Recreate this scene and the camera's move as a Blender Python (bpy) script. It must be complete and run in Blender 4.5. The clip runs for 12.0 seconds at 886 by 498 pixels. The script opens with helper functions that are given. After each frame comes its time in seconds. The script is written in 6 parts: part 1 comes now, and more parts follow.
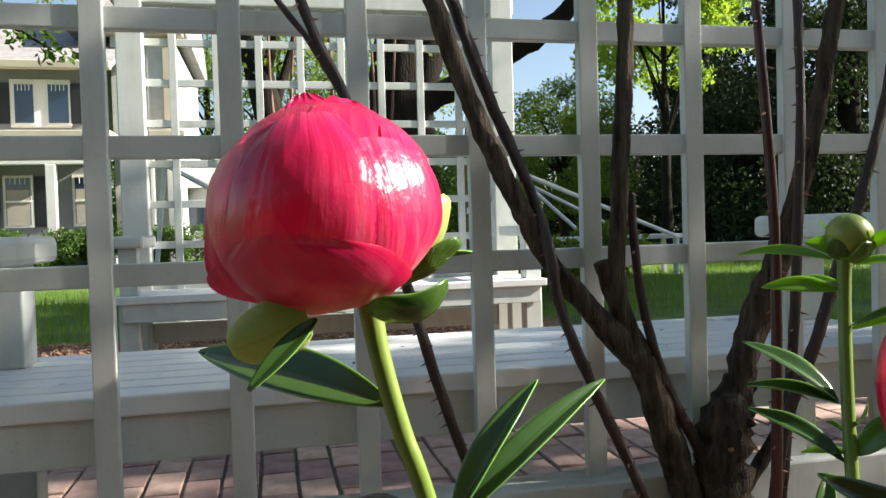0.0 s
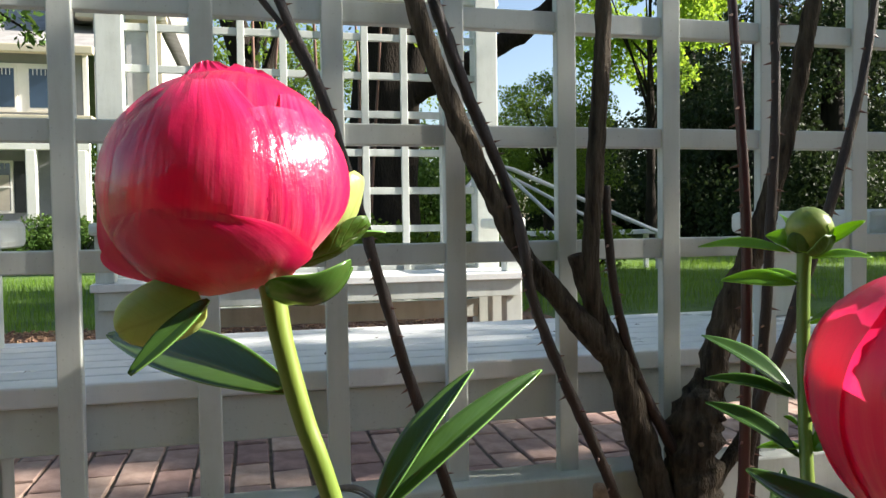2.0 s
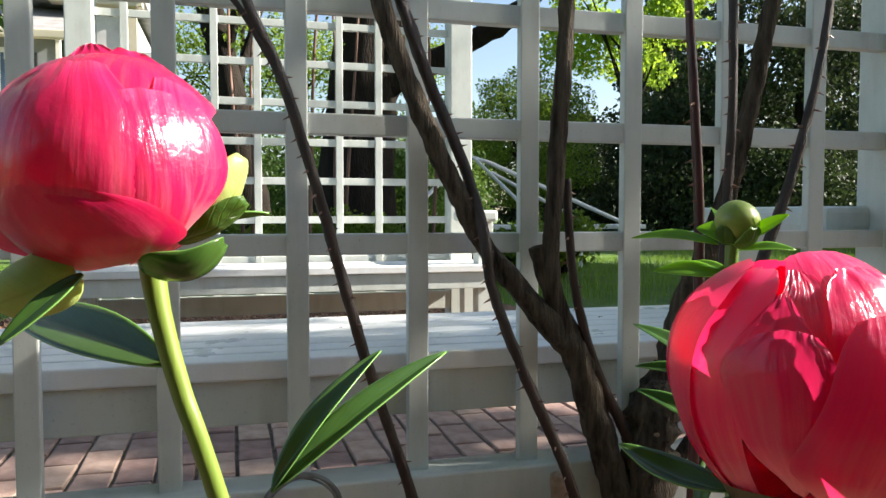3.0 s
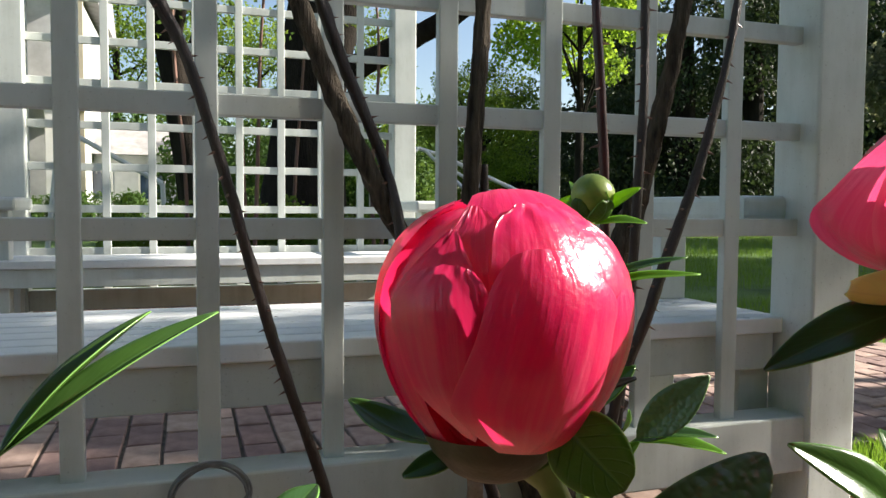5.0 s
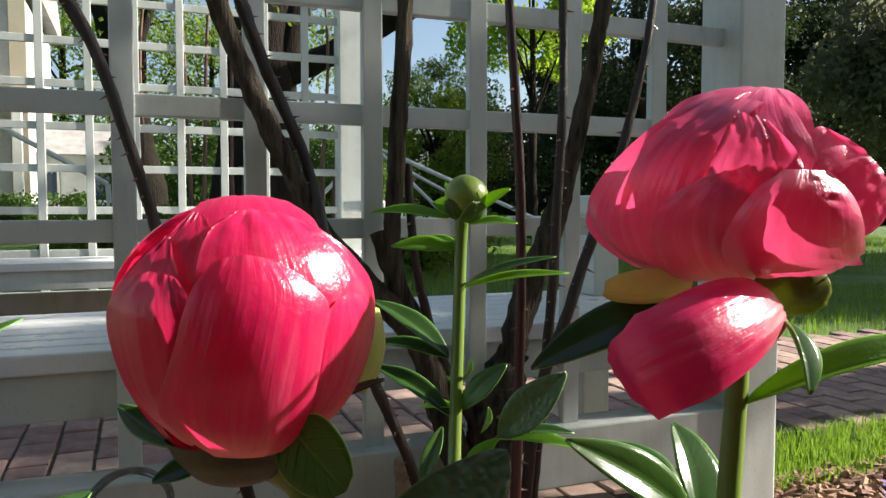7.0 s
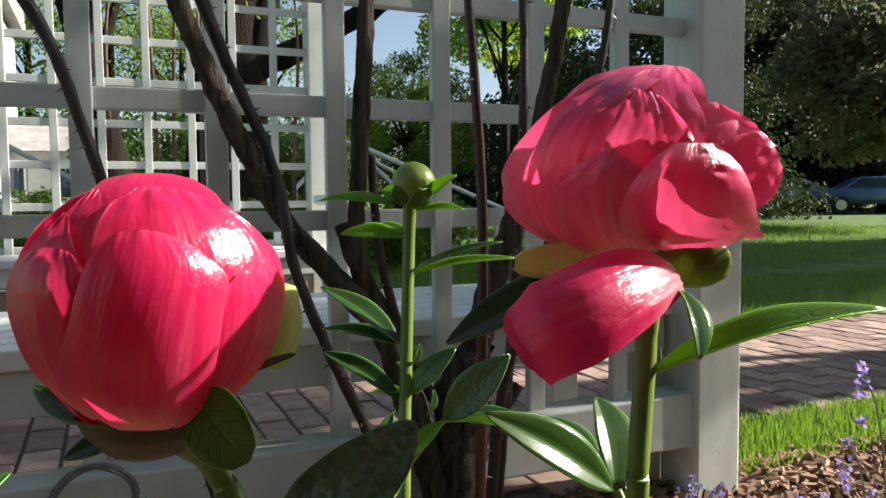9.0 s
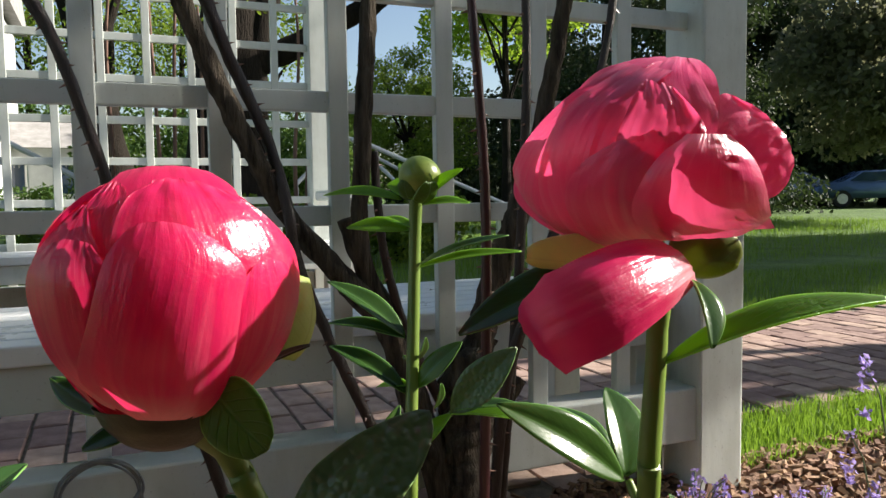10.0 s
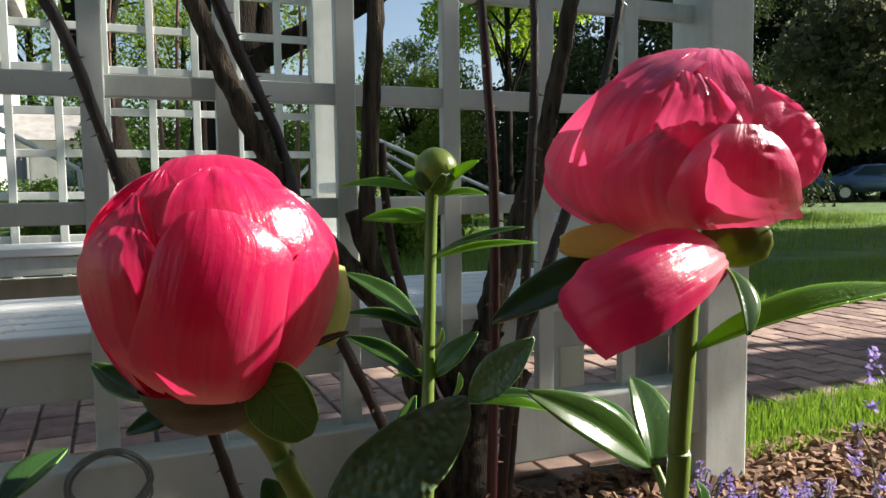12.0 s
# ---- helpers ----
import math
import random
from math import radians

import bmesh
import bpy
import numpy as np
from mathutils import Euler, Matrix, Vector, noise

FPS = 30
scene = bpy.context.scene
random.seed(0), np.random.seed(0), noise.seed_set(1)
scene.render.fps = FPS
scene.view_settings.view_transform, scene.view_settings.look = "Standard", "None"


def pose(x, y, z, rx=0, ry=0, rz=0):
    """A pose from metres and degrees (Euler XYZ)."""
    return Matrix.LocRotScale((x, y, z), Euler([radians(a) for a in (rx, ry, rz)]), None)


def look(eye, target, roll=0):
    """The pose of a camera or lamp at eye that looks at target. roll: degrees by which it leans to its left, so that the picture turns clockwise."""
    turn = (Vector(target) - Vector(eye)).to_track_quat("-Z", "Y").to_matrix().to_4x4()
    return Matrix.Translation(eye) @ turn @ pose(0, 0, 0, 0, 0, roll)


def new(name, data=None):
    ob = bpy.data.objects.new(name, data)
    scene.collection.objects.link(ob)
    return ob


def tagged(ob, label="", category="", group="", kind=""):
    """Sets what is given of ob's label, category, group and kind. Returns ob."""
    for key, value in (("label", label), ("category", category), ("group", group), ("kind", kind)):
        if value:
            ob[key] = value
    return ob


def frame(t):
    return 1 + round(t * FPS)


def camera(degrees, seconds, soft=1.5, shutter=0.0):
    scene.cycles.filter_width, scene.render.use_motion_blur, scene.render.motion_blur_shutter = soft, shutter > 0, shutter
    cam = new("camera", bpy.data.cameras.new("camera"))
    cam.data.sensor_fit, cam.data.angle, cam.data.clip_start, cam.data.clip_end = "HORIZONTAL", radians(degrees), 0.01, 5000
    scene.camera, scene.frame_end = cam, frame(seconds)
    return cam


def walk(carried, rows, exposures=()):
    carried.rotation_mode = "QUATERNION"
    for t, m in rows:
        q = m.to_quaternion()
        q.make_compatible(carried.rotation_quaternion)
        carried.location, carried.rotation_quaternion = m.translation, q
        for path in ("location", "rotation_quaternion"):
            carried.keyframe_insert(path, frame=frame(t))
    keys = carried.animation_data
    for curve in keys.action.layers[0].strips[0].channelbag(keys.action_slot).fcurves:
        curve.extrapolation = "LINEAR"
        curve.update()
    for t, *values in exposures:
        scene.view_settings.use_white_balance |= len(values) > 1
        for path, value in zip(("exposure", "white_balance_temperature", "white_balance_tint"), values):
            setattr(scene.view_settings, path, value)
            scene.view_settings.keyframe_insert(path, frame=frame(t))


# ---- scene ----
cam = camera(60.2, 12.0, soft=1.5)
ROWS = [
    (0, (0.272, -1.323, 0.725), (0.708, 0.628, 0.672), -1.7),
    (0.5, (0.271, -1.332, 0.725), (0.705, 0.62, 0.672), -2.1),
    (1, (0.277, -1.33, 0.725), (0.712, 0.621, 0.666), -2.0),
    (1.5, (0.282, -1.319, 0.723), (0.738, 0.627, 0.653), -1.0),
    (2, (0.294, -1.317, 0.721), (0.768, 0.624, 0.648), -0.8),
    (2.5, (0.305, -1.324, 0.721), (0.806, 0.61, 0.638), -0.3),
    (3, (0.319, -1.333, 0.718), (0.849, 0.593, 0.625), -0.0),
    (4.8, (0.387, -1.344, 0.702), (1.007, 0.554, 0.595), 0.3),
    (5, (0.391, -1.344, 0.703), (1.03, 0.549, 0.594), 0.4),
    (5.5, (0.41, -1.346, 0.702), (1.078, 0.536, 0.588), 0.2),
    (6, (0.424, -1.349, 0.701), (1.123, 0.522, 0.589), 0.1),
    (6.5, (0.436, -1.36, 0.702), (1.16, 0.501, 0.591), 0.1),
    (7, (0.445, -1.367, 0.705), (1.187, 0.487, 0.593), -0.0),
    (7.2, (0.447, -1.371, 0.705), (1.199, 0.478, 0.586), 0.4),
    (8.8, (0.462, -1.378, 0.701), (1.26, 0.452, 0.576), -0.6),
    (9, (0.461, -1.379, 0.7), (1.262, 0.449, 0.571), -0.6),
    (9.5, (0.46, -1.38, 0.699), (1.263, 0.447, 0.561), -0.6),
    (10, (0.457, -1.379, 0.699), (1.255, 0.449, 0.558), -0.8),
    (10.5, (0.453, -1.38, 0.699), (1.248, 0.449, 0.554), -0.9),
    (11, (0.453, -1.381, 0.7), (1.247, 0.449, 0.55), -0.9),
    (11.5, (0.449, -1.38, 0.699), (1.243, 0.45, 0.544), -0.8),
    (12, (0.446, -1.378, 0.698), (1.24, 0.451, 0.539), -0.7),
]
walk(cam, [(t, look(eye, target, roll)) for t, eye, target, roll in ROWS],
     [(0.0, 1.8, 6650, 10), (1.5, 1.85, 6650, 10), (3.0, 2.0, 6650, 10), (5.0, 1.72, 6650, 10), (7.0, 1.54, 6650, 10), (12.0, 1.42, 6650, 10)])

# world, sun and exposure
SUN_AZ, SUN_EL = 98.0, 30.0          # degrees clockwise from +y, and above the horizon
world = bpy.data.worlds.new("world")
scene.world = world
world.use_nodes = True
wn = world.node_tree
sky = wn.nodes.new("ShaderNodeTexSky")
sky.sky_type = 'NISHITA'
sky.sun_disc = False
sky.sun_elevation = radians(SUN_EL)
sky.sun_rotation = radians(SUN_AZ)
sky.air_density = 1.0
sky.dust_density = 1.0
wn.links.new(sky.outputs[0], wn.nodes["Background"].inputs[0])
wn.nodes["Background"].inputs[1].default_value = 0.058
sun_data = bpy.data.lights.new("sun", 'SUN')
sun_data.energy, sun_data.angle, sun_data.color = 5.0, radians(0.6), (1.0, 0.945, 0.86)
sun = new("sun", sun_data)
_a, _e = radians(SUN_AZ), radians(SUN_EL)
SUN_DIR = Vector((math.sin(_a) * math.cos(_e), math.cos(_a) * math.cos(_e), math.sin(_e)))
sun.matrix_world = look(SUN_DIR * 30, (0, 0, 0))

# ---------- materials ----------
def mat_new(name):
    m = bpy.data.materials.new(name)
    m.use_nodes = True
    nt = m.node_tree
    return m, nt, nt.nodes["Principled BSDF"], nt.nodes["Material Output"]


def node(nt, kind, **props):
    n = nt.nodes.new(kind)
    for k, v in props.items():
        if k in n.inputs.keys():
            n.inputs[k].default_value = v
    return n


def noise_tex(nt, scale, detail=4.0, rough=0.55, coords=None, stretch=None):
    tc = nt.nodes.new("ShaderNodeTexCoord")
    n = nt.nodes.new("ShaderNodeTexNoise")
    n.inputs["Scale"].default_value = scale
    n.inputs["Detail"].default_value = detail
    n.inputs["Roughness"].default_value = rough
    out = tc.outputs[coords or "Object"]
    if stretch:
        mp = nt.nodes.new("ShaderNodeMapping")
        mp.inputs["Scale"].default_value = stretch
        nt.links.new(out, mp.inputs["Vector"])
        out = mp.outputs[0]
    nt.links.new(out, n.inputs["Vector"])
    return n


def ramp(nt, fac, stops):
    r = nt.nodes.new("ShaderNodeValToRGB")
    while len(r.color_ramp.elements) < len(stops):
        r.color_ramp.elements.new(0.5)
    for e, (p, c) in zip(r.color_ramp.elements, stops):
        e.position = p
        e.color = (*c, 1.0) if len(c) == 3 else c
    nt.links.new(fac, r.inputs[0])
    return r


def mix_rgb(nt, a, b, fac, mode='MIX'):
    m = nt.nodes.new("ShaderNodeMix")
    m.data_type, m.blend_type = 'RGBA', mode
    for sock, v in ((m.inputs[0], fac), (m.inputs[6], a), (m.inputs[7], b)):
        if isinstance(v, (int, float)):
            sock.default_value = v
        elif isinstance(v, tuple):
            sock.default_value = (*v, 1.0) if len(v) == 3 else v
        else:
            nt.links.new(v, sock)
    return m.outputs[2]


def math_node(nt, op, a, b=0.0):
    m = nt.nodes.new("ShaderNodeMath")
    m.operation = op
    for sock, v in ((m.inputs[0], a), (m.inputs[1], b)):
        if isinstance(v, (int, float)):
            sock.default_value = v
        else:
            nt.links.new(v, sock)
    return m.outputs[0]


def bump(nt, height, strength, distance=0.01):
    b = nt.nodes.new("ShaderNodeBump")
    b.inputs["Strength"].default_value = strength
    b.inputs["Distance"].default_value = distance
    nt.links.new(height, b.inputs["Height"])
    return b.outputs[0]


def simple(name, c1, c2, scale, rough=0.6, bump_s=0.3, bump_d=0.004, metallic=0.0, fine=None, stretch=None, vary=0.0, spec=0.5):
    """Two colours mixed by a coarse noise, with a finer one for relief."""
    m, nt, p, out = mat_new(name)
    n1 = noise_tex(nt, scale, 5, 0.6, stretch=stretch)
    n2 = noise_tex(nt, fine or scale * 9, 3, 0.6, stretch=stretch)
    col = ramp(nt, n1.outputs[0], [(0.32, c1), (0.68, c2)]).outputs[0]
    col = mix_rgb(nt, col, (0.25, 0.25, 0.25), math_node(nt, 'MULTIPLY', n2.outputs[0], 0.16), 'MULTIPLY')
    if vary:
        oi = nt.nodes.new("ShaderNodeObjectInfo")
        gi = nt.nodes.new("ShaderNodeNewGeometry")
        hs = nt.nodes.new("ShaderNodeHueSaturation")
        rnd = math_node(nt, 'FRACT', math_node(nt, 'ADD', oi.outputs["Random"], gi.outputs["Random Per Island"]))
        v = math_node(nt, 'ADD', math_node(nt, 'MULTIPLY', rnd, 2 * vary), 1 - vary)
        nt.links.new(v, hs.inputs["Value"])
        nt.links.new(math_node(nt, 'ADD', math_node(nt, 'MULTIPLY', rnd, 0.03), 0.485), hs.inputs["Hue"])
        nt.links.new(col, hs.inputs["Color"])
        col = hs.outputs[0]
    nt.links.new(col, p.inputs["Base Color"])
    p.inputs["Roughness"].default_value = rough
    p.inputs["Metallic"].default_value = metallic
    p.inputs["Specular IOR Level"].default_value = spec
    nt.links.new(bump(nt, mix_rgb(nt, n1.outputs[0], n2.outputs[0], 0.6), bump_s, bump_d), p.inputs["Normal"])
    return m


def paint_material(name, base, dirt, amount=0.45, gloss=0.0):
    """Old outdoor paint: brushed grain, mildew specks and grey streaks."""
    m, nt, p, out = mat_new(name)
    big = noise_tex(nt, 5.0, 6, 0.65)
    streak = noise_tex(nt, 16.0, 4, 0.6, stretch=(1.0, 1.0, 0.12))
    speck = noise_tex(nt, 190.0, 2, 0.5)
    f = math_node(nt, 'MULTIPLY', big.outputs[0], streak.outputs[0])
    f = ramp(nt, f, [(0.22, (0, 0, 0)), (0.46, (1, 1, 1))]).outputs[0]
    col = mix_rgb(nt, base, dirt, math_node(nt, 'MULTIPLY', f, amount))
    s = ramp(nt, speck.outputs[0], [(0.66, (0, 0, 0)), (0.74, (1, 1, 1))]).outputs[0]
    col = mix_rgb(nt, col, (0.16, 0.16, 0.13), math_node(nt, 'MULTIPLY', s, 0.35))
    nt.links.new(col, p.inputs["Base Color"])
    r = ramp(nt, big.outputs[0], [(0.3, (0.40 + gloss,) * 3), (0.7, (0.62 + gloss,) * 3)]).outputs[0]
    nt.links.new(r, p.inputs["Roughness"])
    grain = noise_tex(nt, 60.0, 3, 0.6, stretch=(1.0, 1.0, 0.25))
    nt.links.new(bump(nt, grain.outputs[0], 0.25, 0.0015), p.inputs["Normal"])
    return m


def leaf_material(name, top, back, glow, vein, rough=0.35, trans=0.45, veins=11.0, relief=0.5):
    """A leaf blade: midrib and side veins from its own length and width, and light let through."""
    m, nt, p, out = mat_new(name)
    uv = nt.nodes.new("ShaderNodeUVMap")
    sep = nt.nodes.new("ShaderNodeSeparateXYZ")
    nt.links.new(uv.outputs[0], sep.inputs[0])
    across = math_node(nt, 'ABSOLUTE', math_node(nt, 'SUBTRACT', sep.outputs[1], 0.5))
    n1 = noise_tex(nt, 60.0, 4, 0.6)
    n2 = noise_tex(nt, 420.0, 3, 0.6)
    wob = math_node(nt, 'MULTIPLY', n1.outputs[0], 0.12)
    along = math_node(nt, 'ADD', math_node(nt, 'SUBTRACT', sep.outputs[0], math_node(nt, 'MULTIPLY', across, 0.7)), wob)
    saw = math_node(nt, 'ABSOLUTE', math_node(nt, 'SUBTRACT', math_node(nt, 'FRACT', math_node(nt, 'MULTIPLY', along, veins)), 0.5))
    side = ramp(nt, saw, [(0.0, (1, 1, 1)), (0.11, (0, 0, 0))]).outputs[0]
    mid = ramp(nt, across, [(0.0, (1, 1, 1)), (0.045, (0, 0, 0))]).outputs[0]
    vn = math_node(nt, 'MAXIMUM', math_node(nt, 'MULTIPLY', side, 0.35), mid)
    col = ramp(nt, n1.outputs[0], [(0.3, top), (0.7, back)]).outputs[0]
    oi = nt.nodes.new("ShaderNodeObjectInfo")
    col = mix_rgb(nt, col, glow, math_node(nt, 'MULTIPLY', oi.outputs["Random"], 0.1))
    col = mix_rgb(nt, col, vein, math_node(nt, 'MULTIPLY', vn, 0.5))
    # light caught along the blade's edges, painted as a pale rim
    rim = ramp(nt, across, [(0.475, (0, 0, 0)), (0.5, (1, 1, 1))]).outputs[0]
    col = mix_rgb(nt, col, tuple(min(1.0, c * 2.2) for c in vein), math_node(nt, 'MULTIPLY', rim, 0.8))
    nt.links.new(col, p.inputs["Base Color"])
    p.inputs["Roughness"].default_value = rough
    h = math_node(nt, 'SUBTRACT', math_node(nt, 'MULTIPLY', n2.outputs[0], 0.5), vn)
    nrm = bump(nt, h, relief, 0.0012)
    nt.links.new(nrm, p.inputs["Normal"])
    tr = nt.nodes.new("ShaderNodeBsdfTranslucent")
    nt.links.new(mix_rgb(nt, glow, vein, math_node(nt, 'MULTIPLY', vn, 0.35)), tr.inputs["Color"])
    mx = nt.nodes.new("ShaderNodeMixShader")
    mx.inputs[0].default_value = trans
    nt.links.new(p.outputs[0], mx.inputs[1])
    nt.links.new(tr.outputs[0], mx.inputs[2])
    nt.links.new(mx.outputs[0], out.inputs[0])
    return m


def petal_material(name, base, tip, pale, glow, streak=0.34, rough=0.3, trans=0.4):
    """Silky petal: pale base and streaks along its length, thin enough to glow."""
    m, nt, p, out = mat_new(name)
    uv = nt.nodes.new("ShaderNodeUVMap")
    mp = nt.nodes.new("ShaderNodeMapping")
    mp.inputs["Scale"].default_value = (1.2, 11.0, 1.0)
    nt.links.new(uv.outputs[0], mp.inputs[0])
    n = nt.nodes.new("ShaderNodeTexNoise")
    n.inputs["Scale"].default_value = 1.0
    n.inputs["Detail"].default_value = 5.0
    n.inputs["Roughness"].default_value = 0.6
    oi = nt.nodes.new("ShaderNodeObjectInfo")
    off = nt.nodes.new("ShaderNodeVectorMath")
    nt.links.new(mp.outputs[0], off.inputs[0])
    nt.links.new(math_node(nt, 'MULTIPLY', oi.outputs["Random"], 40.0), off.inputs[1])
    nt.links.new(off.outputs[0], n.inputs["Vector"])
    sep = nt.nodes.new("ShaderNodeSeparateXYZ")
    nt.links.new(uv.outputs[0], sep.inputs[0])
    col = ramp(nt, sep.outputs[0], [(0.0, pale), (0.26, base), (0.75, base), (1.0, tip)]).outputs[0]
    st = ramp(nt, n.outputs[0], [(0.45, (0, 0, 0)), (0.72, (1, 1, 1))]).outputs[0]
    fade = ramp(nt, sep.outputs[0], [(0.1, (1, 1, 1)), (0.85, (0, 0, 0))]).outputs[0]
    col = mix_rgb(nt, col, pale, math_node(nt, 'MULTIPLY', math_node(nt, 'MULTIPLY', st, fade), streak))
    across = math_node(nt, 'MULTIPLY', math_node(nt, 'ABSOLUTE', math_node(nt, 'SUBTRACT', sep.outputs[1], 0.5)), 2.0)
    rim = ramp(nt, math_node(nt, 'MAXIMUM', across, sep.outputs[0]), [(0.93, (0, 0, 0)), (1.0, (1, 1, 1))]).outputs[0]
    col = mix_rgb(nt, col, pale, math_node(nt, 'MULTIPLY', rim, 0.08))
    nt.links.new(col, p.inputs["Base Color"])
    p.inputs["Roughness"].default_value = rough
    p.inputs["Specular IOR Level"].default_value = 0.1
    p.inputs["Coat Weight"].default_value = 1.0
    p.inputs["Coat Roughness"].default_value = 0.26
    p.inputs["Coat IOR"].default_value = 1.62
    fine = noise_tex(nt, 260.0, 4, 0.6)
    mp2 = nt.nodes.new("ShaderNodeMapping")
    nt.links.new(off.outputs[0], mp2.inputs[0])
    mp2.inputs["Scale"].default_value = (1.6, 1.3, 1.0)
    veins = nt.nodes.new("ShaderNodeTexNoise")
    veins.inputs["Scale"].default_value = 1.0
    veins.inputs["Detail"].default_value = 6.0
    nt.links.new(mp2.outputs[0], veins.inputs["Vector"])
    h = math_node(nt, 'ADD', math_node(nt, 'MULTIPLY', veins.outputs[0], 1.0), math_node(nt, 'MULTIPLY', fine.outputs[0], 0.45))
    nrm = bump(nt, h, 0.36, 0.0006)
    nt.links.new(nrm, p.inputs["Normal"])
    h = math_node(nt, 'ADD', math_node(nt, 'MULTIPLY', veins.outputs[0], 1.3), math_node(nt, 'MULTIPLY', fine.outputs[0], 1.1))
    nt.links.new(bump(nt, h, 0.62, 0.0007), p.inputs["Coat Normal"])
    tr = nt.nodes.new("ShaderNodeBsdfTranslucent")
    tr.inputs["Color"].default_value = (*glow, 1.0)
    mx = nt.nodes.new("ShaderNodeMixShader")
    mx.inputs[0].default_value = trans
    nt.links.new(p.outputs[0], mx.inputs[1])
    nt.links.new(tr.outputs[0], mx.inputs[2])
    nt.links.new(mx.outputs[0], out.inputs[0])
    return m


def crown_material(name, dark, light, glow, trans=0.35):
    """Small far leaves: each its own green."""
    m, nt, p, out = mat_new(name)
    gi = nt.nodes.new("ShaderNodeNewGeometry")
    n = noise_tex(nt, 0.7, 3, 0.5)
    f = math_node(nt, 'ADD', math_node(nt, 'MULTIPLY', gi.outputs["Random Per Island"], 0.6), math_node(nt, 'MULTIPLY', n.outputs[0], 0.5))
    col = ramp(nt, f, [(0.2, dark), (0.85, light)]).outputs[0]
    nt.links.new(col, p.inputs["Base Color"])
    p.inputs["Roughness"].default_value = 0.6
    p.inputs["Specular IOR Level"].default_value = 0.15
    tr = nt.nodes.new("ShaderNodeBsdfTranslucent")
    nt.links.new(mix_rgb(nt, col, glow, 0.5), tr.inputs["Color"])
    mx = nt.nodes.new("ShaderNodeMixShader")
    mx.inputs[0].default_value = trans
    nt.links.new(p.outputs[0], mx.inputs[1])
    nt.links.new(tr.outputs[0], mx.inputs[2])
    nt.links.new(mx.outputs[0], out.inputs[0])
    return m


def glass_material(name, tint):
    m, nt, p, out = mat_new(name)
    n = noise_tex(nt, 1.5, 2, 0.5)
    nt.links.new(ramp(nt, n.outputs[0], [(0.3, tint), (0.7, tuple(c * 1.5 for c in tint))]).outputs[0], p.inputs["Base Color"])
    p.inputs["Roughness"].default_value = 0.04
    p.inputs["Specular IOR Level"].default_value = 0.8
    nt.links.new(bump(nt, n.outputs[0], 0.05, 0.02), p.inputs["Normal"])
    return m


# one old white paint: shade darkens the first copy, skylight lightens the seat's
M_PAINT = paint_material("shade_toned_white_paint", (0.57, 0.60, 0.565), (0.33, 0.35, 0.30), 0.6)
M_PAINT_SEAT = paint_material("sky_lit_seat_paint", (0.76, 0.77, 0.77), (0.45, 0.46, 0.44), 0.35, -0.16)
M_BRICK = simple("brick", (0.22, 0.142, 0.118), (0.37, 0.262, 0.222), 14.0, 0.85, 0.6, 0.004, fine=160.0, vary=0.28, spec=0.25)
M_SAND = simple("joint_sand", (0.08, 0.068, 0.052), (0.19, 0.155, 0.12), 30.0, 0.95, 0.8, 0.01)
M_MULCH = simple("mulch", (0.10, 0.054, 0.034), (0.27, 0.155, 0.10), 26.0, 0.95, 1.0, 0.03, fine=120.0)
M_CHIP = simple("bark_chip", (0.15, 0.078, 0.046), (0.38, 0.23, 0.145), 40.0, 0.9, 0.5, 0.004, vary=0.4)
M_GRASS = simple("lawn", (0.032, 0.08, 0.009), (0.10, 0.185, 0.02), 1.6, 0.9, 1.0, 0.05, fine=45.0)
M_BLADE = crown_material("grass_blade", (0.045, 0.10, 0.012), (0.14, 0.25, 0.03), (0.35, 0.55, 0.05), 0.4)
M_BARK = simple("old_rose_bark", (0.026, 0.021, 0.016), (0.135, 0.108, 0.08), 45.0, 0.8, 1.0, 0.016, fine=150.0, stretch=(1.6, 1.6, 0.22), spec=0.15)
M_CANE = simple("rose_cane", (0.013, 0.008, 0.006), (0.05, 0.026, 0.02), 60.0, 0.5, 0.8, 0.004, stretch=(1, 1, 0.2))
M_CANE_RED = simple("red_rose_cane", (0.032, 0.007, 0.008), (0.075, 0.019, 0.02), 60.0, 0.35, 0.4, 0.002, stretch=(1, 1, 0.2))
M_THORN = simple("thorn", (0.12, 0.05, 0.035), (0.25, 0.13, 0.09), 90.0, 0.4, 0.1, 0.001)
M_CUT = simple("cut_wood", (0.25, 0.16, 0.10), (0.42, 0.30, 0.2), 60.0, 0.8, 0.5, 0.002)
M_STEM = simple("peony_stem", (0.10, 0.17, 0.02), (0.18, 0.25, 0.04), 35.0, 0.4, 0.25, 0.001, stretch=(1, 1, 0.15))
M_LEAF = leaf_material("peony_leaf", (0.012, 0.036, 0.011), (0.025, 0.066, 0.016), (0.26, 0.46, 0.03), (0.10, 0.20, 0.05), trans=0.18, rough=0.22, relief=0.1)
# brighter and more translucent than the peony leaf above
M_LEAF_LIGHT = leaf_material("bright_peony_leaf", (0.07, 0.19, 0.02), (0.10, 0.25, 0.03), (0.42, 0.66, 0.05), (0.22, 0.42, 0.08), trans=0.55)
M_LEAF_ROUND = leaf_material("round_leaf", (0.035, 0.09, 0.013), (0.06, 0.14, 0.02), (0.42, 0.60, 0.05), (0.26, 0.40, 0.12), trans=0.3, veins=6.0, relief=0.8)
